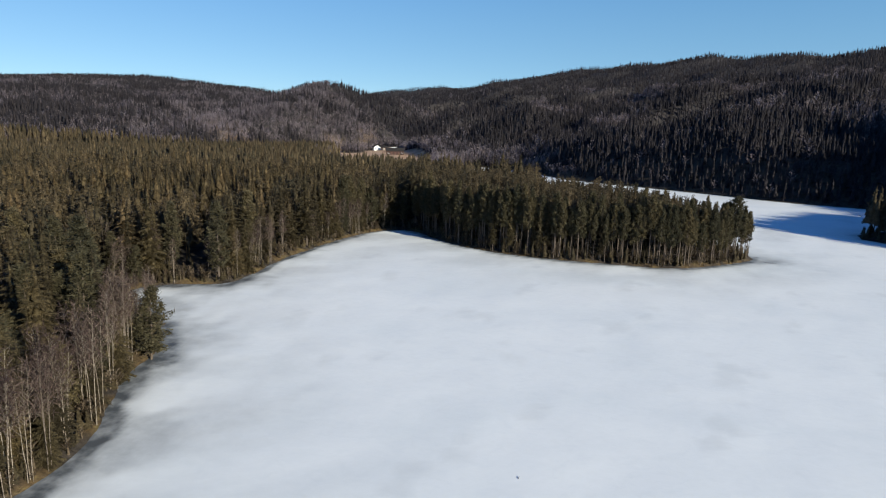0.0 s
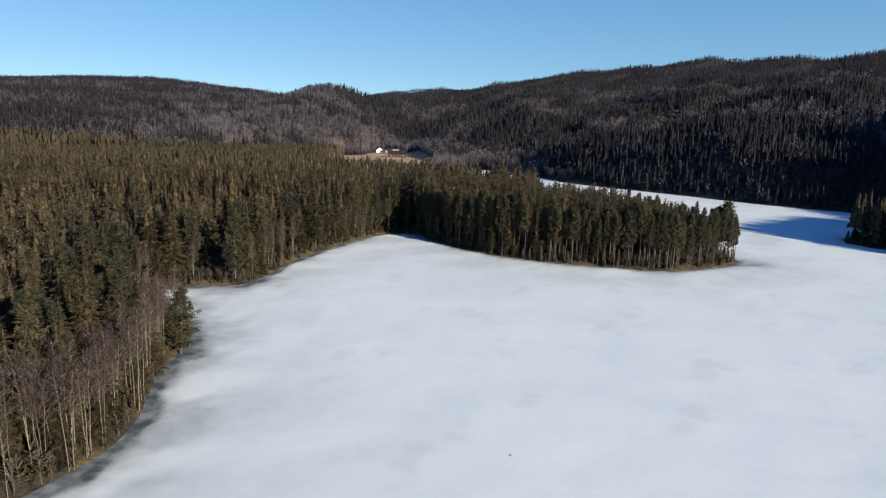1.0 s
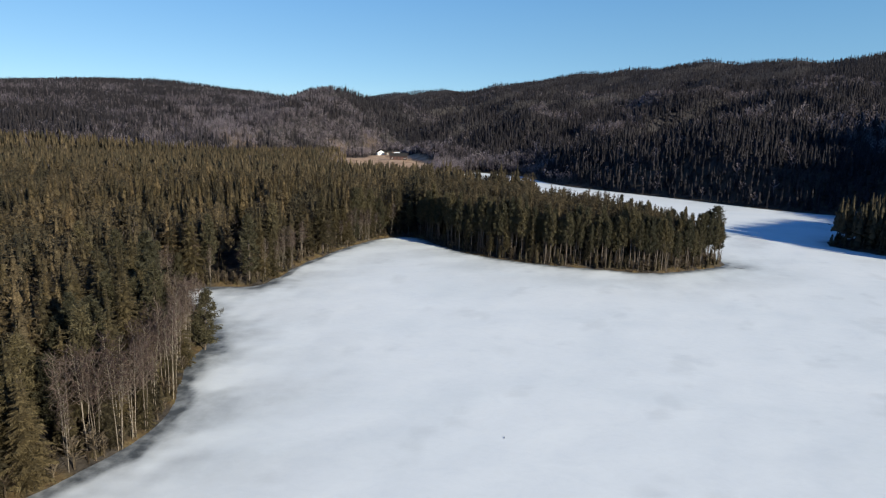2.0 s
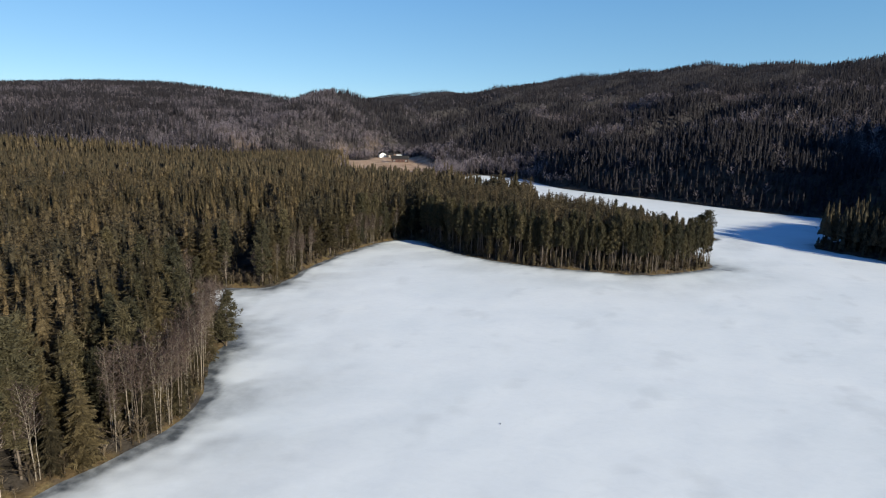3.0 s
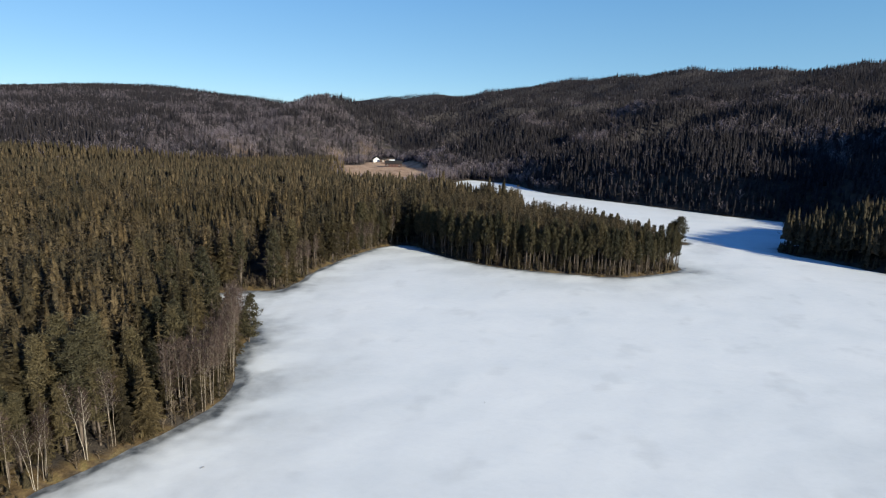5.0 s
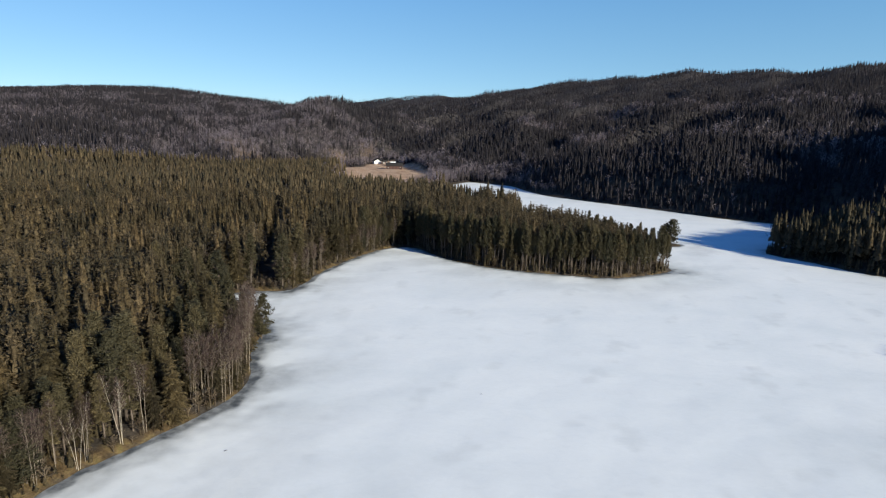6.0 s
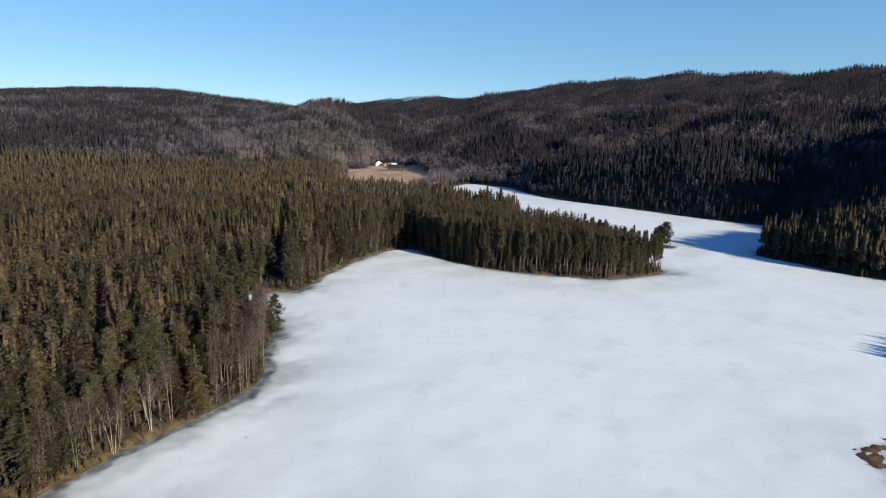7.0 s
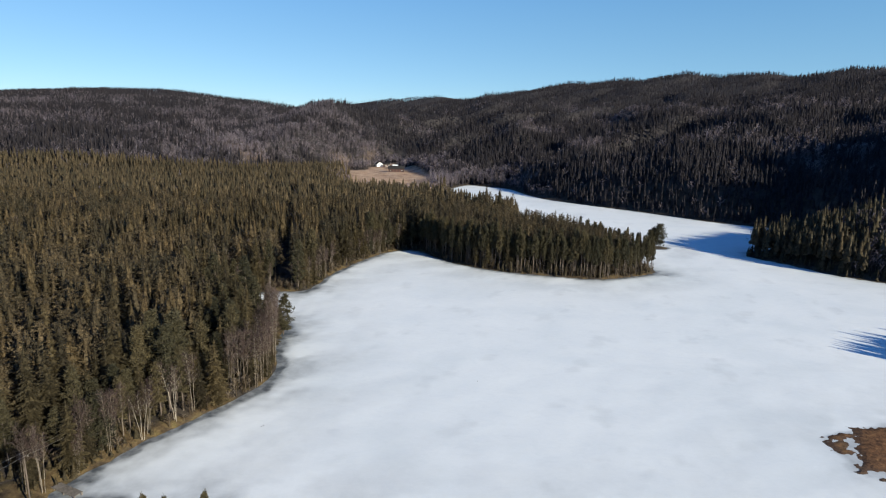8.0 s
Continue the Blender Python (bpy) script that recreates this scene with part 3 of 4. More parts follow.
def birch_shape(r, h, stems, twigs, spread=0.26):
    """White stems, often several from one root, with fine rising twigs."""
    wood, fine = [], []
    for s in range(stems):
        a = r.uniform(0, 1.2) + 6.283 * s / stems
        out = np.array((math.cos(a), math.sin(a))) * (0.25 if stems > 1 else 0.0)
        lean = out * spread * 3 / (1 if stems > 1 else 1) + r.uniform(-0.05, 0.05, 2)
        hh = h * r.uniform(0.82, 1.0)
        zs = np.linspace(0, 1, 7)
        path = np.array([(out[0] + lean[0] * z * hh * (0.5 + 0.5 * z) * 0.5 + r.uniform(-0.08, 0.08) * (z > 0), out[1] + lean[1] * z * hh * (0.5 + 0.5 * z) * 0.5 + r.uniform(-0.08, 0.08) * (z > 0), z * hh - (0.4 if z == 0 else 0)) for z in zs])
        wood.append(tube(path, [0.0036 * hh * (1 - 0.86 * z) + 0.008 for z in zs], 6))
        for i in range(twigs):
            f = 0.48 + 0.50 * (i + r.uniform(0, 1)) / twigs
            b = np.array([np.interp(f * hh, path[:, 2], path[:, k]) for k in range(3)])
            l = hh * 0.17 * (1.2 - f) * r.uniform(0.7, 1.3) + 0.35
            a = i * 2.4 + r.uniform(-0.6, 0.6)
            d1 = np.array((math.cos(a) * 0.62, math.sin(a) * 0.62, 0.78))
            e = b + d1 * l
            wood.append(tube([b, b + d1 * l * 0.55, e], [0.03 * (1.1 - f), 0.016, 0.006], 3))
            for k in range(5):
                q = b + d1 * l * r.uniform(0.3, 1.0)
                v = d1 * 0.4 + r.normal(size=3) * 0.55
                v[2] += 0.25
                v = v / np.linalg.norm(v) * r.uniform(0.5, 1.1) * (0.5 + 0.05 * hh)
                w = np.cross(v, r.normal(size=3))
                w = w / (np.linalg.norm(w) + 1e-9) * r.uniform(0.02, 0.045)
                fine.append(([q + w, q - w, q + v], [(0, 1, 2)]))
                q2 = q + v * 0.45
                v2 = v * 0.5 + r.normal(size=3) * 0.3
                fine.append(([q2 + w * 0.8, q2 - w * 0.8, q2 + v2], [(0, 1, 2)]))
    return joined(wood), joined(fine)


def tree_thing(name, parts, label, category, group):
    """A tree out of trunk and crown meshes, waiting out of the way until it is copied."""
    top = tagged(new(name), label, category, group)
    for pname, (v, t), mat in parts:
        ob = new(pname, mesh_of(pname, v, t, mat))
        ob.parent = top
    return top


def drop_tree(top):
    for ob in (*top.children_recursive, top):
        bpy.data.objects.remove(ob)


# where trees stand: a jittered grid over the plan
def jittered(x0, x1, y0, y1, step, seed):
    r = np.random.RandomState(seed)
    xs, ys = np.meshgrid(np.arange(x0, x1, step), np.arange(y0, y1, step))
    xs = xs + (np.arange(xs.shape[0]) % 2)[:, None] * step * 0.5
    n = xs.size
    return xs.ravel() + r.uniform(-0.42, 0.42, n) * step, ys.ravel() + r.uniform(-0.42, 0.42, n) * step, r


def planted(name, label, templates, x, y, z, size, wide, spin, tint, material, category="forest"):
    """Many small trees joined into one mesh: the woods nobody could count."""
    vs, ts, tn, base = [], [], [], 0
    pick = np.random.RandomState(len(x)).randint(0, len(templates), len(x))
    for k, (tv, tt) in enumerate(templates):
        i = np.nonzero(pick == k)[0]
        if not len(i):
            continue
        c, s = np.cos(spin[i])[:, None], np.sin(spin[i])[:, None]
        w = (size[i] * wide[i])[:, None]
        vx = (tv[:, 0] * c - tv[:, 1] * s) * w + x[i][:, None]
        vy = (tv[:, 0] * s + tv[:, 1] * c) * w + y[i][:, None]
        vz = tv[:, 2] * size[i][:, None] + z[i][:, None]
        vs.append(np.stack([vx, vy, vz], 2).reshape(-1, 3))
        ts.append((tt[None] + (np.arange(len(i)) * len(tv))[:, None, None] + base).reshape(-1, 3))
        tn.append(np.repeat(tint[i], len(tv)))
        base += len(i) * len(tv)
    ob = new(name, mesh_of(name, np.concatenate(vs), np.concatenate(ts), material, tint=np.concatenate(tn)))
    return tagged(ob, label, category, kind="stuff")


R = np.random.RandomState(11)


def dead_twigs(r, h, trunk):
    """Dry grey twigs on the lower trunk."""
    parts = [trunk]
    for i in range(16):
        a, z = r.uniform(0, 6.283), r.uniform(0.03, 0.42) * h
        parts.append(tube([(0, 0, z), (math.cos(a) * 0.8, math.sin(a) * 0.8, z - 0.1), (math.cos(a) * r.uniform(1.2, 2.4), math.sin(a) * r.uniform(1.2, 2.4), z - 0.35)], [0.03, 0.022, 0.008], 3))
    return joined(parts)


# near trees: one of each build, then copies
SPRUCES = [tree_thing("spruce_tree", [("trunk", dead_twigs(R, h, trunk_of(1.0 * h, 0.012 * h)[1]), M_BARK), ("crown", joined([tiered_crown(R, h * 0.95, w * 0.36, 13, 9, lo, 0.72), spruce_crown(R, h, w, 24, 8, 2, lo, 0.75)]), M_SPRUCE)],
                      "tall olive-green spruce tree standing near the lake shore", "tree", "shore trees")
           for h, w, lo in ((18, 3.4, 0.10), (20, 3.6, 0.16), (16, 3.3, 0.05), (19, 3.0, 0.22), (12, 2.9, 0.02))]
PINES = []
for h, w, lo in ((17, 2.7, 0.24), (16, 2.8, 0.16), (18, 2.6, 0.30), (15, 3.2, 0.12), (12, 3.2, 0.06)):
    wood, green = pine_shape(R, h, w, 46, 19, lo)
    PINES.append(tree_thing("pine_tree", [("trunk", wood, M_PINEBARK), ("crown", green, M_PINE)], "slim green pine tree with a brown trunk by the shore", "tree", "shore trees"))
BIRCHES = []
for h, n in ((15, 1), (14, 2), (16, 1), (13, 3), (14, 3), (15, 2)):
    wood, fine = birch_shape(R, h, n, 34 if n == 1 else 24, 0.11)
    BIRCHES.append(tree_thing("birch_tree", [("trunk", wood, M_BIRCH), ("crown", fine, M_TWIG)], "leafless white-stemmed birch with reddish-brown twigs at the shore", "tree", "shore birches"))


def place(kind, x, y, size, spin, lean=0.0, lean_to=0.0, girth=1.0):
    z = float(terrain(np.array([x]), np.array([y]))[0])
    m = Matrix.Translation((x, y, z)) @ Matrix.Rotation(lean, 4, Vector((-math.sin(lean_to), math.cos(lean_to), 0))) @ Matrix.Rotation(spin, 4, "Z")
    ob = copy_thing(kind, m)
    ob.scale = (size * girth, size * girth, size)
    return ob


def in_near_belt(x, y, d):
    """The shore strips whose trees stand as things of their own."""
    west = (x < -20) & (y > -4) & (y < 112) & (d < 16)
    cove = (x < -8) & (y >= 112) & (y < 192) & (d < 6)
    point = (x > -8) & (x < 90) & (y < 190) & (y > 138) & (d < 3.8)
    return (d > 0.8) & (west | cove | point)


# the pine point
POINT_PINES = []
for h, w, lo in ((17, 2.5, 0.36), (16, 2.7, 0.44), (18, 2.4, 0.40), (15, 2.6, 0.30), (16.5, 2.2, 0.50)):
    wood, green = pine_shape(R, h, w, 34, 19, lo)
    POINT_PINES.append(tree_thing("pine_tree", [("trunk", wood, M_PINEBARK), ("crown", green, M_PINE)], "slim green pine with a bare brown lower trunk on the point", "tree", "point pines"))
cx, cy, r = jittered(-8, 90, 138, 190, 1.6, 7)
cd = shore_distance(cx, cy)
ok = in_near_belt(cx, cy, cd)
for x, y, d in zip(cx[ok], cy[ok], cd[ok]):
    u = r.uniform()
    tall = (1.06 - 0.30 * max(0.0, (x - 54) / 32)) * (1.0 if u < 0.9 else 0.7)
    place(POINT_PINES[r.randint(5)] if u < 0.9 else SPRUCES[1 + 2 * r.randint(2)], x, y, tall * (0.68 + 0.34 * r.uniform() ** 0.7), r.uniform(0, 6.28), r.uniform(0, 0.04), r.uniform(0, 6.28), r.uniform(0.6, 0.9))


def birch_free(y):
    """Stretches of the west shore where evergreens come down to the water."""
    return (12 < y < 20) or (34 < y < 39.5) or (63 < y < 71) or y > 78


cx, cy, r = jittered(-100, 90, -4, 195, 3.2, 5)
cd = shore_distance(cx, cy)
ok = in_near_belt(cx, cy, cd) & (cut_line(cx, cy) > 2.2)
for x, y, d in zip(cx[ok], cy[ok], cd[ok]):
    u = r.uniform()
    if x > -8:
        continue
    elif 84 < y < 113 and d < 9:
        if d > 5 and u < 0.45:
            place(SPRUCES[4] if u < 0.25 else PINES[3], x, y, r.uniform(0.5, 0.8), r.uniform(0, 6.28))
    elif y < 8 and d < 14:
        continue
    elif y < 27 and d < 10:
        if u < 0.55 and d > 1.6:
            place(PINES[2 + r.randint(3)] if u < 0.38 else SPRUCES[2 + 2 * r.randint(2)], x, y, r.uniform(0.5, 0.85), r.uniform(0, 6.28), girth=r.uniform(1.0, 1.25))
    elif y < 112 and d < 4.6:
        if u < (0.9 if birch_free(y) else ((0.36 if 39.5 < y < 60 else 0.3) if d < 2.6 else 0.75)):
            place(SPRUCES[2 + 2 * r.randint(2)] if u < 0.4 else PINES[2 + r.randint(3)], x, y, r.uniform(0.45, 0.9), r.uniform(0, 6.28), girth=r.uniform(0.9, 1.15))
    elif d > 1.4 and u < 0.88:
        place(SPRUCES[r.randint(5)] if u < 0.52 else PINES[r.randint(5)], x, y, r.uniform(0.62, 1.1), r.uniform(0, 6.28), girth=r.uniform(0.9, 1.25))

wood, fine = birch_shape(np.random.RandomState(77), 12.5, 3, 24, 0.42)
bright_birch = tree_thing("birch_tree", [("trunk", wood, M_BIRCH_SHINING), ("crown", fine, M_TWIG)], "forked leafless birch with bright white stems at the water's edge", "tree", "shore birches")
# birches along the water's edge
cx, cy, r = jittered(-70, 0, 6, 186, 1.4, 15)
cd = shore_distance(cx, cy)
edge = np.where(cy < 112, 3.4, 3.2)
ok = (cd > 0.25) & (cd < edge) & (r.uniform(size=len(cx)) < np.where(cy < 112, np.where([birch_free(q) for q in cy], 0.12, np.where((cy > 39.5) & (cy < 63), 0.6, np.where(cy > 44, 0.6, np.where(cy < 28, 0.34, 0.36)))), 0.28)) & ~((cx > -52) & (cx < -44) & (np.abs(cy - 31) < 3.5)) & (cx < -12)
for x, y in zip(cx[ok], cy[ok]):
    place(BIRCHES[r.randint(6)], x, y, r.uniform(0.55, 0.9) + (0.14 if 40 < y < 80 else 0.0), r.uniform(0, 6.28), r.uniform(0.0, 0.09), -0.6)
place(bright_birch, -48.6, 31.4, 0.92, 1.0)
place(bright_birch, -51.5, 25.0, 0.78, 2.6)
# a broad tree leans out at the mouth of the little bay
place(PINES[3], -41.2, 78.4, 0.74, 0.3, 0.03, 0.0, 1.3)
# tree tops below the flight line, on the near shore
wood, green = pine_shape(np.random.RandomState(5), 16, 1.1, 50, 34, 0.80, 0.0, 0.42)
near_pine = tree_thing("pine_tree", [("trunk", wood, M_PINEBARK), ("crown", green, M_PINE)], "slender pine tree with a dense top on the near slope", "tree", "near shore pines")
for x, y, top in ((-21.3, -31.7, 29.95), (-19.7, -31.9, 29.8), (-16.9, -31.3, 30.1)):
    rise = top - float(terrain(np.array([x]), np.array([y]))[0])
    place(near_pine, x, y, rise / 16, x, girth=0.42)

# the pines on the islet
R = np.random.RandomState(23)
wood, green = pine_shape(R, 12.5, 3.7, 90, 16, 0.05, 1.0)
islet_pine = tree_thing("pine_tree", [("trunk", wood, M_PINEBARK), ("crown", green, M_PINE)], "broad bushy pine tree standing on a small islet", "tree", "islet pines")
place(islet_pine, 104.8, 203.5, 0.86, 0.4, girth=0.95)
place(islet_pine, 100.6, 204, 0.62, 2.2)
place(islet_pine, 102.6, 205.5, 0.7, 4.0, girth=0.9)
for kind in (*SPRUCES, *PINES, *POINT_PINES, *BIRCHES, bright_birch, islet_pine, near_pine):
    drop_tree(kind)

# the wood behind the shore
R = np.random.RandomState(31)
W_SPRUCE = [joined([tiered_crown(R, 0.96 * h, 0.40 * w, 8, 8, 0.32, 0.62), spruce_crown(R, 1.01 * h, w, 17, 7, 1, 0.30, 0.66)]) for h, w in ((17, 4.1), (18, 4.2), (15.5, 4.0), (16.5, 3.5))]


def wood_pine(h, w, tiers, clumps, blades, low=0.25):
    """A pine of the closed wood: a full crown of tufts that narrows to a blunt point."""
    parts = [trunk_of(h, 0.11, (0, 0), 3)[1], tiered_crown(R, 0.95 * h, 0.5 * w, tiers, 8, low, 0.55)]
    for i in range(clumps):
        g = i / (clumps - 1)
        a, q = i * 2.4, w * R.uniform(0.7, 1.05) * ((1 - g) ** 0.55 * min(1.0, 0.7 + 1.7 * g) + 0.03)
        parts.append(clump(R, (math.cos(a) * q, math.sin(a) * q, (low + (0.96 - low) * g) * h + R.uniform(-0.3, 0.3)), 0.95 - 0.4 * g, blades, 1.15))
    return joined(parts)


W_PINE = [wood_pine(h, w, 6, 36, 8, 0.36) for h, w in ((16, 3.1), (17, 3.0), (15.5, 3.2), (16.5, 2.6))]


def bare_template(h, n, thick):
    """A leafless tree: two crossed slivers of stem and a rounded haze of twigs."""
    parts = [([(-0.09, 0, 0), (0.09, 0, 0), (0, 0, h)], [(0, 1, 2)]), ([(0, -0.09, 0), (0, 0.09, 0), (0, 0, h)], [(0, 1, 2)])]
    for i in range(n):
        a, f = i * 2.4, 0.25 + 0.6 * i / n
        l = h * 0.36 * R.uniform(0.6, 1.2) * math.sin(math.pi * (0.35 + 0.55 * (f - 0.25) / 0.6))
        rise = R.uniform(0.35, 1.1)
        o, p = np.array((math.cos(a), math.sin(a), 0)), np.array((-math.sin(a), math.cos(a), 0))
        b = np.array((0, 0, f * h))
        e = b + o * l * math.cos(rise) + np.array((0, 0, l * math.sin(rise)))
        parts.append(([b, e + p * thick, e - p * thick + np.array((0, 0, R.uniform(-1, 1) * thick))], [(0, 1, 2)]))
    return joined(parts)


def far_pine(h, w, tiers, n, blades, size):
    parts = [tiered_crown(R, h, 0.8 * w, tiers, 7, 0.3, 0.6)]
    for i in range(n):
        g = i / (n - 1)
        a, q = i * 2.4, w * R.uniform(0.6, 1.05) * ((1 - g) ** 0.55 + 0.03)
        parts.append(clump(R, (math.cos(a) * q, math.sin(a) * q, (0.35 + 0.6 * g) * h - 0.5), size * (1.1 - 0.5 * g), blades, 1.4))
    return joined(parts)


MID_PINE = [far_pine(h, w, 6, 11, 3, 1.1) for h, w in ((15, 2.5), (13.5, 2.6), (16, 2.4), (14, 2.7))]
FLAT_PINE = [far_pine(h, w, 4, 5, 3, 1.2) for h, w in ((12.5, 2.2), (11.5, 2.3), (13.5, 2.1))]
MID_SPRUCE = [tiered_crown(R, h, w, 7, 6) for h, w in ((14, 2.0), (16, 2.1), (12, 1.9), (15, 1.8))]
FAR_SPRUCE = [tiered_crown(R, h, w, 5, 5) for h, w in ((10.5, 1.6), (12, 1.75), (8.5, 1.5), (10, 1.35))]
RIDGE_SPRUCE = [tiered_crown(R, h, w, 3, 4) for h, w in ((11, 1.6), (13, 1.7), (9, 1.5))]
TALL_SPRUCE = [tiered_crown(R, h, w, 7, 6) for h, w in ((17, 2.4), (18, 2.6))]
FLAT_SPRUCE = [tiered_crown(R, h, w, 5, 5) for h, w in ((13, 1.7), (14, 1.8), (11.5, 1.6))]


FAR_BARE = [bare_template(h, 16, 0.32) for h in (9, 11, 8)]
BRUSH = [bare_template(h, 24, 0.10) for h in (3.0, 2.2, 3.6)]

x, y, r = jittered(-340, 100, -20, 330, 3.4, 41)
d = shore_distance(x, y)
wedge = (x > -0.79 * (y + 73) - 8) & (x < 95) & ((y > 20) | (x < -62)) & ((x < 60) | (y > 100))
on_point = (x > -6) & (y > 138) & (y < 232)
ok = (d > 1.5) & (y < 245) & wedge & ~on_point & ~in_near_belt(x, y, d) & (cut_line(x, y) > 2.0) & (r.uniform(size=len(x)) < 0.96 - 0.4 * (fbm(x, y, 21, 5.2) > 0.52)) & ~((np.abs(x - 102) < 9) & (np.abs(y - 203) < 7))
x, y = x[ok], y[ok]
n = len(x)
pine = np.random.RandomState(3).uniform(size=n) < np.clip(0.50 + 0.5 * fbm(x, y, 120, 9.1) + np.where((x > -30) & (y > 140), 0.35, 0), 0.05, 0.95)
z = terrain(x, y)
size, wide, spin = 0.82 + 0.22 * r.uniform(size=n) + 0.06 * fbm(x, y, 30, 8.8), r.uniform(0.95, 1.32, n), r.uniform(0, 6.28, n)
size = size * np.where((x > -12) & (y > 192), 1.2, 1.0)
size = size * np.where(x > 50, 1.0 - 0.25 * np.clip((x - 50) / 35, 0, 1), 1.0)
tint = np.clip(r.normal(0.46, 0.23, n) + 0.4 * fbm(x, y, 45, 2.7), 0, 1)
leafless = (np.random.RandomState(8).uniform(size=n) < np.clip(0.06 + 0.5 * (fbm(x, y, 55, 1.6) - 0.25), 0.02, 0.45)) & (x < 30)
pine = pine & ~leafless
front = ~pine & ~leafless
planted("spruce_wood", "dense olive-green spruce wood on flat ground beside the lake", W_SPRUCE, x[front], y[front], z[front], size[front], wide[front], spin[front], tint[front], M_SPRUCE_FAR)
WOOD_BARE = [bare_template(h, 44, 0.085) for h in (13, 15, 12)]
planted("bare_birch_wood", "leafless brown birches scattered among the shore evergreens", WOOD_BARE, x[leafless], y[leafless], z[leafless], size[leafless], wide[leafless], spin[leafless], tint[leafless], M_TWIG_MID)
planted("pine_wood", "dense green pine wood on flat ground beside the lake", W_PINE, x[pine], y[pine], z[pine], size[pine], wide[pine], spin[pine], tint[pine], M_PINE_FAR)


# the closed canopy of the point
x, y, r = jittered(-6, 92, 138, 232, 2.1, 43)
d = shore_distance(x, y)
ok = (d > 1.2) & ~in_near_belt(x, y, d) & ((np.abs(x - 102) > 9) | (np.abs(y - 203) > 7))
x, y = x[ok], y[ok]
n = len(x)
POINT_PINE = [wood_pine(h, w, 5, 24, 6, 0.42) for h, w in ((16, 1.7), (17, 1.6), (15, 1.8), (16.5, 1.5))]
planted("point_wood", "closed green pine canopy on the wooded point", POINT_PINE, x, y, terrain(x, y), r.uniform(0.82, 1.06, n) * (1.0 - 0.27 * np.clip((x - 54) / 32, 0, 1)), r.uniform(0.9, 1.2, n), r.uniform(0, 6.28, n), np.clip(r.normal(0.42, 0.25, n), 0, 1), M_PINE_FAR)


def hill_wood(prefix, where, x0, x1, y0, y1, step, seed, bare_bias, label, shapes=FAR_SPRUCE, leaf=M_SPRUCE_HAZED, girth=(0.9, 1.25), spire=0.25, heights=(0.6, 1.05), tone=0.4):
    x, y, r = jittered(x0, x1, y0, y1, step, seed)
    d = shore_distance(x, y)
    u = r.uniform(size=len(x))
    op = open_land(x, y)
    ok = where(x, y) & (d > 0.8) & (u > np.where(op > 0.6, op * 1.05, op * 0.5)) & (u < 0.96) & (cut_line(x, y) > 2.0)
    x, y = x[ok], y[ok]
    n = len(x)
    z = terrain(x, y)
    mixv = 0.55 * fbm(x, y, 170, seed * 0.13) + 0.35 * fbm(x, y, 40, seed * 0.31) + bare_bias(x, y) + 1.3 * op[ok] - 0.6 * ease((z - 88) / 22)
    bare = r.uniform(size=n) < 0.03 + 0.80 * ease((mixv + 0.15 * fbm(x, y, 22, seed * 0.7) - 0.02) / 0.55)
    size, wide, spin = r.uniform(*heights, n) + spire * r.uniform(size=n) ** 5, r.uniform(*girth, n), r.uniform(0, 6.28, n)
    size = size * np.where(leaf is M_SPRUCE_HAZED, 1 - 0.38 * ease((z - 40) / 90), 1.0)
    # the tint also drops at the east hill's foot, to paint its shade
    tint = np.clip(r.normal(tone, 0.22, n) + 0.25 * fbm(x, y, 60, 3.9) + 1.3 * op[ok] + 0.35 * np.maximum(bare_bias(x, y), 0) - 0.1 * (1 - ease(east_side(x, y) / 130)) * (x > 70) * (east_side(x, y) > 0), 0, 1)
    e = ~bare
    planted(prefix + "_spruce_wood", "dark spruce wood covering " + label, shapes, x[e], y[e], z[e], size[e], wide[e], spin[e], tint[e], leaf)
    planted(prefix + "_bare_wood", "leafless grey-brown birch wood on " + label, FAR_BARE, x[bare], y[bare], z[bare], size[bare], wide[bare], spin[bare], tint[bare], M_TWIG_HAZED)


def east_side(x, y):
    return (x - 113) * 0.83 + (y - 352) * 0.55


def slope_bands(x, y):
    """Leafless birch follows the shoulders of the long hill."""
    along = (y - 352) * 0.83 - (x - 113) * 0.55
    return fbm(east_side(x, y), 0.22 * along, 150, 8.3, 2)


def on_north(x, y):
    return ((east_side(x, y) < 40) | (x < -0.12 * y - 60)) & (x > -0.80 * (y + 80)) & ((x < 20) | (y > 480))


def on_east(x, y):
    return (x < 0.80 * (y + 80)) & (x > -0.12 * y - 60) & (east_side(x, y) < 690)


hill_wood("inland", lambda x, y: (x > -0.79 * (y + 73) - 8) & (x < 60), -370, 60, 245, 326, 3.2, 57, lambda x, y: -0.05, "the flat inland from the lake", MID_PINE + MID_SPRUCE[:1], M_PINE_FAR, (0.85, 1.15), 0.1, (0.7, 1.05))
hill_wood("flat", lambda x, y: on_north(x, y) & (y < np.interp(x, [-400, -195, -60, -46, -30], [430, 480, 600, 512, 455])), -400, 80, 326, 600, 3.15, 59,
          lambda x, y: -0.22 + 0.9 * (x > -12) * (y > 440) + 0.8 * (x > -48) * (x <= -12) * (y > 515), "the flat beyond the pine point", FLAT_PINE + FLAT_SPRUCE[:1], M_PINE_FAR, (0.85, 1.15), 0.1, (0.75, 1.1))
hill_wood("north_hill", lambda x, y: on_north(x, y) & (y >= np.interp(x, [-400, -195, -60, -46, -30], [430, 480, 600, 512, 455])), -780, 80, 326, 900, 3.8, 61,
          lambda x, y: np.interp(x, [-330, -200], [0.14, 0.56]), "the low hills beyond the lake")
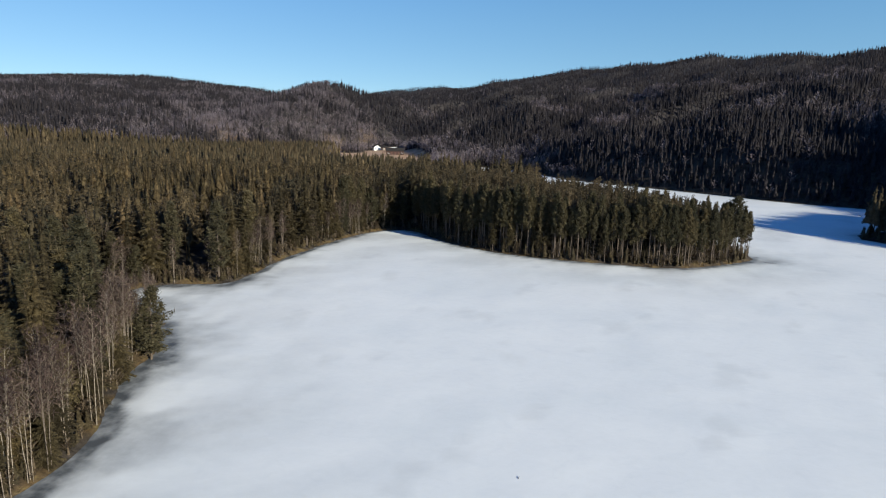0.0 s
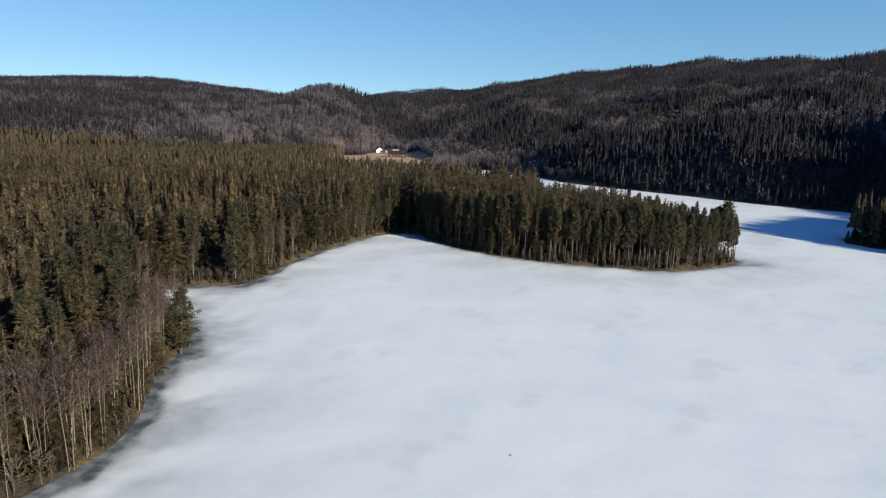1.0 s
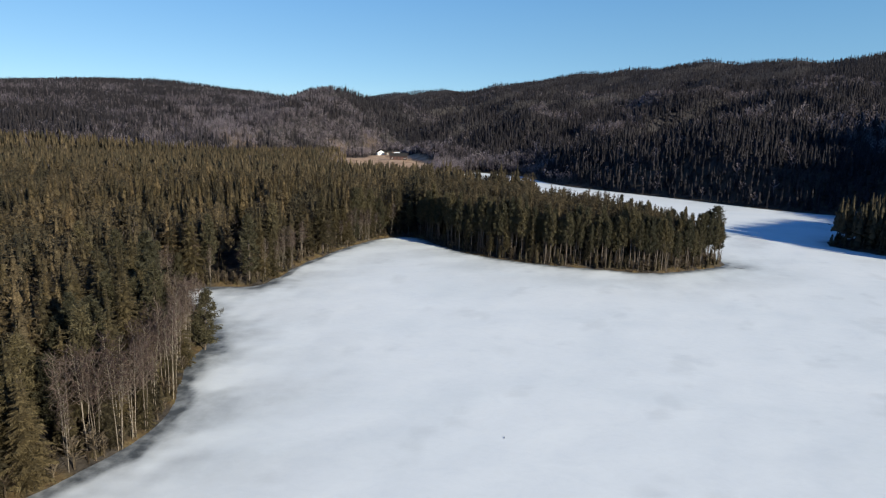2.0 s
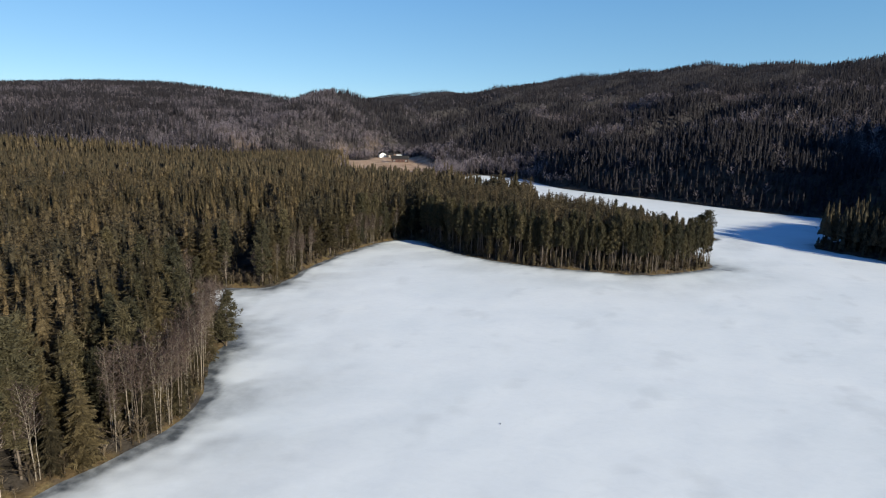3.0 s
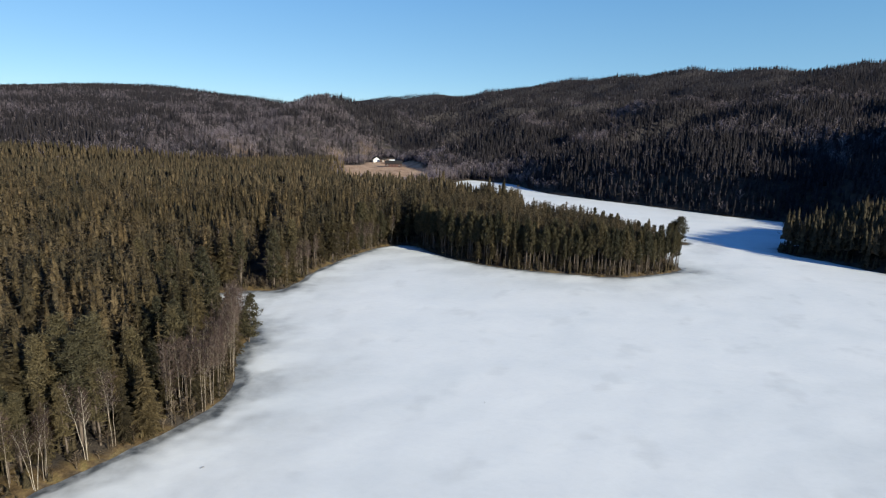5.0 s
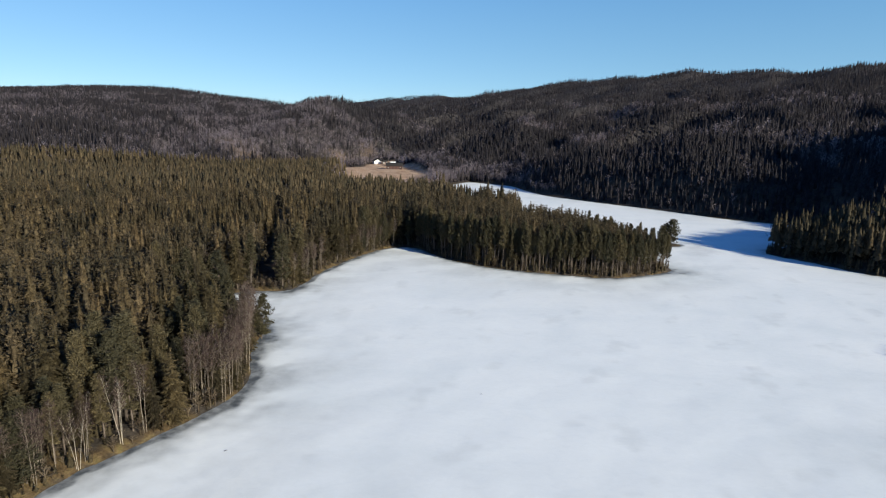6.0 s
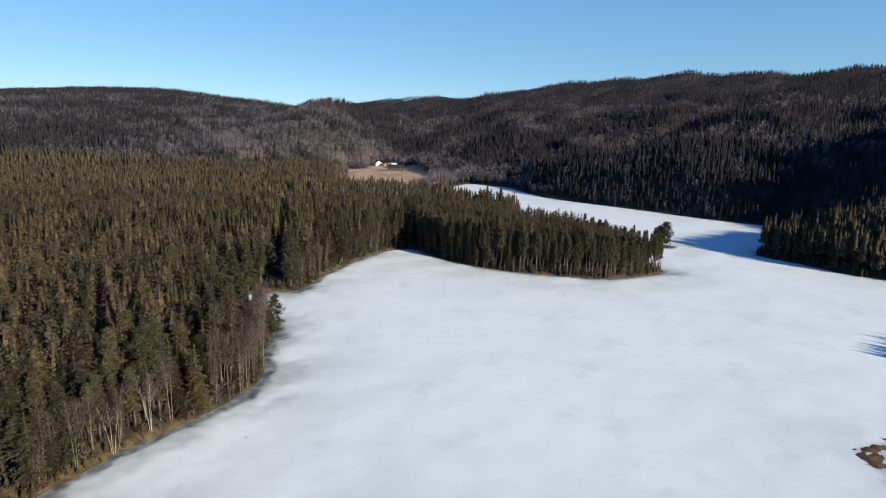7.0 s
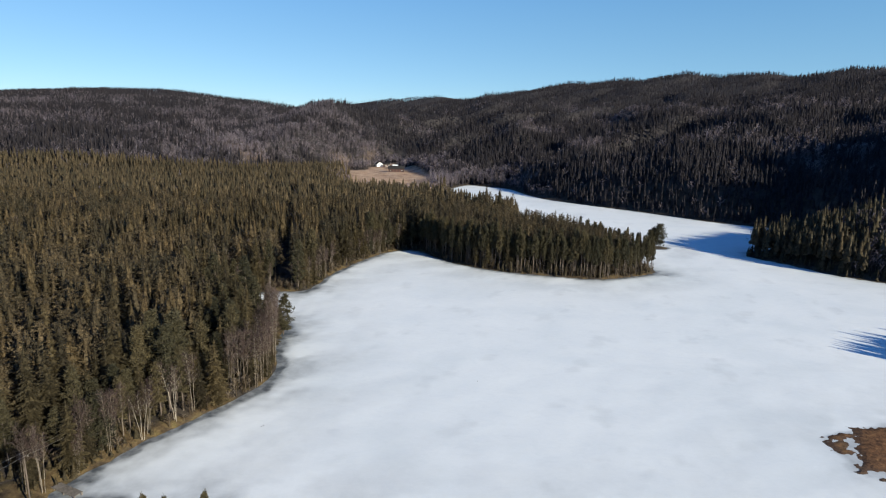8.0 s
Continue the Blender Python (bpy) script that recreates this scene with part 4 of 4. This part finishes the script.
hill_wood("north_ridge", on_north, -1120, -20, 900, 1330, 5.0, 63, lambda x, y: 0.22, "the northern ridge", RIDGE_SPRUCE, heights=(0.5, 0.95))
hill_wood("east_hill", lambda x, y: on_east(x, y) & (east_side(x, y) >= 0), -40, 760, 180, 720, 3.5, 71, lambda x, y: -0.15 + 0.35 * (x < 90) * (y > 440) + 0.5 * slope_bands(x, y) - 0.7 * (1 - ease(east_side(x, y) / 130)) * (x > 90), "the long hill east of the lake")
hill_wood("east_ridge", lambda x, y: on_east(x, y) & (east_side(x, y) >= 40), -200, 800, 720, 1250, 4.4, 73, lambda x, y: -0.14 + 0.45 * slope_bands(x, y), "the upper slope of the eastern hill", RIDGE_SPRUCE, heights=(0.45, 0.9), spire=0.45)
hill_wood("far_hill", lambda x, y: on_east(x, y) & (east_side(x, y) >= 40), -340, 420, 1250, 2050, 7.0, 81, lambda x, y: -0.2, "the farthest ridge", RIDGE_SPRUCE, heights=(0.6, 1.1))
hill_wood("south_east_shore", lambda x, y: (0.67 * x + 0.74 * y > 125) & (0.67 * x + 0.74 * y < 147) & (0.74 * x - 0.67 * y > 73.5 + 0.5 * np.abs(0.67 * x + 0.74 * y - 134)) & (y < 60), 130, 185, 15, 62, 1.75, 97, lambda x, y: -0.9, "the shore south-east of the marsh", TALL_SPRUCE, M_SPRUCE_FAR, (1.0, 1.4), 0.0, (0.84, 1.04))
hill_wood("south_east_hill", lambda x, y: y < x * 0.95 - 160, 330, 640, -40, 330, 8.5, 95, lambda x, y: 0.0, "the unseen steep hill south-east of the lake", RIDGE_SPRUCE)
hill_wood("bay_shore", lambda x, y: (east_side(x, y) < 0) & (x > 128) & (x < 232) & (y > 100), 128, 232, 100, 262, 2.6, 91,
          lambda x, y: 0.14, "the knoll behind the bay", MID_PINE + TALL_SPRUCE[:1], M_PINE_FAR, (0.75, 1.0), 0.0, (0.76, 1.06), 0.02)
hill_wood("east_bay", lambda x, y: (east_side(x, y) < 0) & (x > 128) & (y > 62) & ((x >= 232) | (y <= 100)), 128, 330, 15, 290, 3.0, 93,
          lambda x, y: 0.10, "the rise east of the bay", MID_PINE[:2] + MID_SPRUCE[:2], M_PINE_FAR, (1.0, 1.3), 0.1, (0.78, 1.02))

# low bare brush under the trees along the water
x, y, r = jittered(-90, 90, 4, 195, 0.9, 101)
d = shore_distance(x, y)
ok = (d > 0.15) & (d < np.where(x > -8, 6, 5)) & (x < 88) & ((x < -8) | (y > 138)) & (y > 12) & (r.uniform(size=len(x)) < np.clip(0.35 + 0.6 * fbm(x, y, 8, 2.4), 0.05, 0.8))
x, y = x[ok], y[ok]
n = len(x)
planted("shore_brush", "low leafless brown brush and saplings along the shore", BRUSH, x, y, terrain(x, y), r.uniform(0.3, 1.15, n), r.uniform(0.8, 1.5, n), r.uniform(0, 6.28, n), r.uniform(0, 1, n), M_BRUSH, "brush")

# evergreen saplings and juniper between them
x, y, r = jittered(-90, 90, 8, 195, 1.15, 103)
d = shore_distance(x, y)
ok = (d > 0.3) & (d < np.where(x > -8, 6, 8)) & (x < 88) & ((x < -8) | (y > 138)) & (r.uniform(size=len(x)) < np.clip(0.5 + 0.5 * fbm(x, y, 9, 7.7), 0.05, 0.9) * np.where(x > -8, 0.9, 1.0))
x, y = x[ok], y[ok]
n = len(x)
planted("sapling_thicket", "low olive-green spruce saplings and juniper along the shore", FAR_SPRUCE, x, y, terrain(x, y), r.uniform(0.05, 0.24, n) * np.where(x > -8, 1.7, 1.0), r.uniform(1.2, 2.6, n) * np.where(x > -8, 0.7, 1.0), r.uniform(0, 6.28, n), r.uniform(0, 0.35, n), M_SPRUCE_FAR, "brush")


# grey leafless trees round the far end of the lake and the field
LAKE_END = [bare_template(h, 46, 0.12) for h in (12, 14, 10)]
x, y, r = jittered(-110, 60, 440, 640, 5.5, 111)
d = shore_distance(x, y)
farm = (np.abs(x + 58) < 26) & (y > 520)
rim = ~farm & (((x > -14) & (x < 60) & (y > 455) & (y < 520) & (d < 28)) | ((open_land(x, y) < 0.6) & (open_land(x, y) > 0.02) & (r.uniform(size=len(x)) < 0.5)))
ok = (d > 2) & rim
x, y = x[ok], y[ok]
n = len(x)
planted("lake_end_bare_wood", "pale grey leafless trees between the farm field and lake", LAKE_END, x, y, terrain(x, y), r.uniform(0.7, 1.1, n), r.uniform(0.9, 1.3, n), r.uniform(0, 6.28, n), r.uniform(0.4, 1, n), M_TWIG_HAZED)


# young trees along the foot of the knoll across the bay
x, y, r = jittered(134, 236, 84, 225, 1.7, 121)
d = shore_distance(x, y)
ok = (d > 0.3) & (d < 6) & (r.uniform(size=len(x)) < 0.8)
x, y = x[ok], y[ok]
n = len(x)
planted("bay_sapling_thicket", "dark young spruces along the foot of the knoll", FAR_SPRUCE, x, y, terrain(x, y), r.uniform(0.15, 0.5, n), r.uniform(1.1, 1.8, n), r.uniform(0, 6.28, n), r.uniform(0, 0.3, n), M_PINE_FAR, "brush")


# ---- small things ----
M_DOOR = Mat("brown_door_boards", 0.7).colour((0.10, 0.05, 0.042)).m

def part(name, bm, material, parent, label=""):
    me = bpy.data.meshes.new(name)
    bm.to_mesh(me)
    bm.free()
    me.materials.append(material)
    ob = new(name, me)
    ob.parent = parent
    if label:
        ob["label"] = label
    return ob


def box(bm, x0, x1, y0, y1, z0, z1):
    v = [bm.verts.new(c) for c in ((x0, y0, z0), (x1, y0, z0), (x1, y1, z0), (x0, y1, z0), (x0, y0, z1), (x1, y0, z1), (x1, y1, z1), (x0, y1, z1))]
    for f in ((3, 2, 1, 0), (4, 5, 6, 7), (0, 1, 5, 4), (1, 2, 6, 5), (2, 3, 7, 6), (3, 0, 4, 7)):
        bm.faces.new([v[i] for i in f])


def boxes(*dims):
    bm = bmesh.new()
    for d in dims:
        box(bm, *d)
    return bm


def gabled(bm, w, l, h, rise):
    """Walls with a gable at each end; the ridge runs along y."""
    a, b = w / 2, l / 2
    v = [bm.verts.new(c) for c in ((-a, -b, -0.6), (a, -b, -0.6), (a, b, -0.6), (-a, b, -0.6), (-a, -b, h), (a, -b, h), (a, b, h), (-a, b, h), (0, -b, h + rise), (0, b, h + rise))]
    for f in ((0, 1, 5, 8, 4), (1, 2, 6, 5), (2, 3, 7, 9, 6), (3, 0, 4, 7), (3, 2, 1, 0)):
        bm.faces.new([v[i] for i in f])


def roof_slab(bm, w, l, h, rise, eave=0.5, thick=0.18):
    a, b = w / 2, l / 2 + eave
    k = eave * rise / a
    for s in (-1, 1):
        lo, hi = (s * (a + eave), h - k + 0.03), (0, h + rise + 0.03)
        pts = [(lo[0], -b, lo[1]), (lo[0], b, lo[1]), (hi[0], b, hi[1]), (hi[0], -b, hi[1])]
        v = [bm.verts.new(p) for p in pts] + [bm.verts.new((p[0], p[1], p[2] + thick)) for p in pts]
        for f in ((3, 2, 1, 0), (4, 5, 6, 7), (0, 1, 5, 4), (1, 2, 6, 5), (2, 3, 7, 6), (3, 0, 4, 7)):
            bm.faces.new([v[i] for i in f])
    bmesh.ops.recalc_face_normals(bm, faces=bm.faces)


def building(name, label, x, y, turn, w, l, h, rise, wall_m, roof_m, windows, doors, chimney):
    z = float(terrain(np.array([x]), np.array([y]))[0])
    top = tagged(new(name), label, "building", "farm buildings")
    top.matrix_basis = pose(x, y, z, 0, 0, turn)
    bm = bmesh.new()
    gabled(bm, w, l, h, rise)
    wall = part("wall", bm, wall_m, top)
    bm = bmesh.new()
    roof_slab(bm, w, l, h, rise)
    roof = part("roof", bm, roof_m, top)
    if chimney:
        part("chimney", boxes((-0.35, 0.35, -0.6, 0.1, h + rise - 0.5, h + rise + 0.9)), M_ROOF, roof)
    for side, u, v, ww, hh in windows:
        if side == "gable":
            win = part("window", boxes((u - ww / 2, u + ww / 2, -l / 2 - 0.05, -l / 2 + 0.04, v, v + hh)), M_GLASS, top)
            part("frame", boxes((u - ww / 2 - 0.12, u - ww / 2, -l / 2 - 0.1, -l / 2 + 0.03, v - 0.1, v + hh + 0.1), (u + ww / 2, u + ww / 2 + 0.12, -l / 2 - 0.1, -l / 2 + 0.03, v - 0.1, v + hh + 0.1),
                                (u - ww / 2, u + ww / 2, -l / 2 - 0.1, -l / 2 + 0.03, v + hh, v + hh + 0.12), (u - ww / 2, u + ww / 2, -l / 2 - 0.1, -l / 2 + 0.03, v - 0.12, v)), M_TRIM, win)
        else:
            win = part("window", boxes((w / 2 - 0.04, w / 2 + 0.05, u - ww / 2, u + ww / 2, v, v + hh)), M_GLASS, top)
            part("frame", boxes((w / 2 - 0.03, w / 2 + 0.1, u - ww / 2 - 0.12, u - ww / 2, v - 0.1, v + hh + 0.1), (w / 2 - 0.03, w / 2 + 0.1, u + ww / 2, u + ww / 2 + 0.12, v - 0.1, v + hh + 0.1),
                                (w / 2 - 0.03, w / 2 + 0.1, u - ww / 2, u + ww / 2, v + hh, v + hh + 0.12)), M_TRIM, win)
    for side, u, ww, hh in doors:
        if side == "gable":
            part("door", boxes((u - ww / 2, u + ww / 2, -l / 2 - 0.06, -l / 2 + 0.04, 0.1, hh)), M_DOOR, top)
        else:
            part("door", boxes((w / 2 - 0.04, w / 2 + 0.06, u - ww / 2, u + ww / 2, 0.1, hh)), M_DOOR, top)
    return top


# the farm on its field; ridge direction by turn, the gable at local -y and a long side at local +x
building("farmhouse", "white wooden farmhouse with a dark gabled roof beside a field", -71.5, 640, 18, 7.4, 9.5, 3.1, 2.3, M_WHITE, M_ROOF,
         [("gable", -1.8, 1.2, 0.7, 1.0), ("gable", 1.8, 1.2, 0.7, 1.0), ("gable", 0, 3.4, 0.6, 0.8), ("side", -2.5, 1.0, 1.0, 1.3), ("side", 2.5, 1.0, 1.0, 1.3)], [("side", 0, 1.0, 2.1)], True)
building("barn", "long dark red wooden barn with pale doors on the farm field", -46.5, 578, -84, 8.5, 17, 4.0, 2.6, M_RED, M_ROOF,
         [("side", -6.2, 1.2, 1.0, 1.0), ("side", 6.2, 1.2, 1.0, 1.0)], [("side", -3.2, 1.6, 2.6), ("side", 0.4, 1.6, 2.6), ("side", 3.6, 1.6, 2.6)], False)
building("outbuilding", "small white outbuilding with a pale sheet roof behind the barn", -50.0, 607, -80, 4.5, 5.2, 3.4, 1.8, M_WHITE, M_TIN,
         [("side", 0, 1.0, 1.0, 1.0)], [("gable", 0, 1.0, 2.0)], False)
building("shed", "small weathered grey wooden shed between the farm buildings", -61, 632, -80, 4.0, 5.0, 2.4, 1.4, M_WEATHERED, M_ROOF,
         [], [("side", 0, 1.2, 1.9)], False)

M_DECK = bark_material("dark_weathered_planks", (0.10, 0.083, 0.070), (0.20, 0.172, 0.148))
# landing stage at the near corner of the lake
dock = tagged(new("landing_stage"), "small weathered grey plank landing stage on the ice edge", "jetty")
dock.matrix_basis = pose(-57.8, 11.5, 0.0, 0, 0, -25)
for i in range(16):
    x0 = i * 0.32
    part("plank", boxes((x0, x0 + 0.29, -0.72 + 0.02 * (i % 3), 0.72 - 0.02 * (i % 2), 0.46, 0.51)), M_DECK, dock)
for sy in (-0.6, 0.5):
    part("beam", boxes((-0.3, 5.1, sy, sy + 0.12, 0.28, 0.455)), M_DECK, dock)
for px in (0.3, 2.5, 4.9):
    for sy in (-0.62, 0.52):
        part("post", boxes((px, px + 0.14, sy, sy + 0.14, -0.5, 0.28)), M_DECK, dock)


def limb(name, path, radii, material, sides=6):
    v, t = tube(path, radii, sides)
    return new(name, mesh_of(name, v, t, material))


# power line: poles and two sagging cables
def utility_pole(x, y, h, turn):
    z = float(terrain(np.array([x]), np.array([y]))[0])
    top = tagged(new("utility_pole"), "weathered brown wooden utility pole with a short crossarm", "pole", "power line poles")
    top.matrix_basis = pose(x, y, z, 0, 0, turn)
    p = limb("pole", [(0, 0, -0.5), (0, 0, h * 0.5), (0, 0, h)], [0.13, 0.115, 0.095], M_PINEBARK, 8)
    p.parent = top
    part("crossarm", boxes((-0.75, 0.75, -0.06, 0.06, h - 0.45, h - 0.33)), M_PINEBARK, top)
    for s in (-0.65, 0.65):
        q = limb("insulator", [(s, 0, h - 0.33), (s, 0, h - 0.2), (s, 0, h - 0.1)], [0.04, 0.05, 0.02], M_WEATHERED, 6)
        q.parent = top
    return z + h - 0.1


line = [(-55.0, -30, 8.6), (-58.2, 6.6, 8.2), (-58.9, 26.0, 4.4)]
tops = [utility_pole(x, y, h, -10) for x, y, h in line]
for a in range(2):
    for s in (-0.65, 0.65):
        p, q = line[a], line[a + 1]
        path = [(p[0] + (q[0] - p[0]) * t + s, p[1] + (q[1] - p[1]) * t, tops[a] + (tops[a + 1] - tops[a]) * t - 0.7 * 4 * t * (1 - t)) for t in np.linspace(0, 1, 9)]
        tagged(limb("power_cable", path, [0.016] * 9, M_WIRE, 4), "thin bare overhead power cable between wooden poles", "cable", "power cables")

# bits of dead wood lying on the ice
for x, y, l, turn, label in ((-32.5, 30.6, 0.55, 30, "short dark dead twig lying on the lake ice"), (8.3, 51.4, 0.35, 70, "short dark dead twig lying on the lake ice"),
                             (87.4, 149.5, 3.2, -58, "thin dead branch frozen into the lake ice")):
    c, s = math.cos(radians(turn)), math.sin(radians(turn))
    path = [(x - c * l / 2, y - s * l / 2, 0.03), (x, y, 0.06), (x + c * l / 2, y + s * l / 2, 0.04 + 0.1 * l)]
    b = limb("dead_branch", path, [0.035, 0.03, 0.012], M_BARK, 5)
    v, t = tube([path[1], (x + c * l * 0.2 - s * 0.25 * l, y + s * l * 0.2 + c * 0.25 * l, 0.06 + 0.1 * l)], [0.022, 0.008], 4)
    side = new("side_twig", mesh_of("side_twig", v, t, M_BARK))
    side.parent = b
    tagged(b, label, "branch")
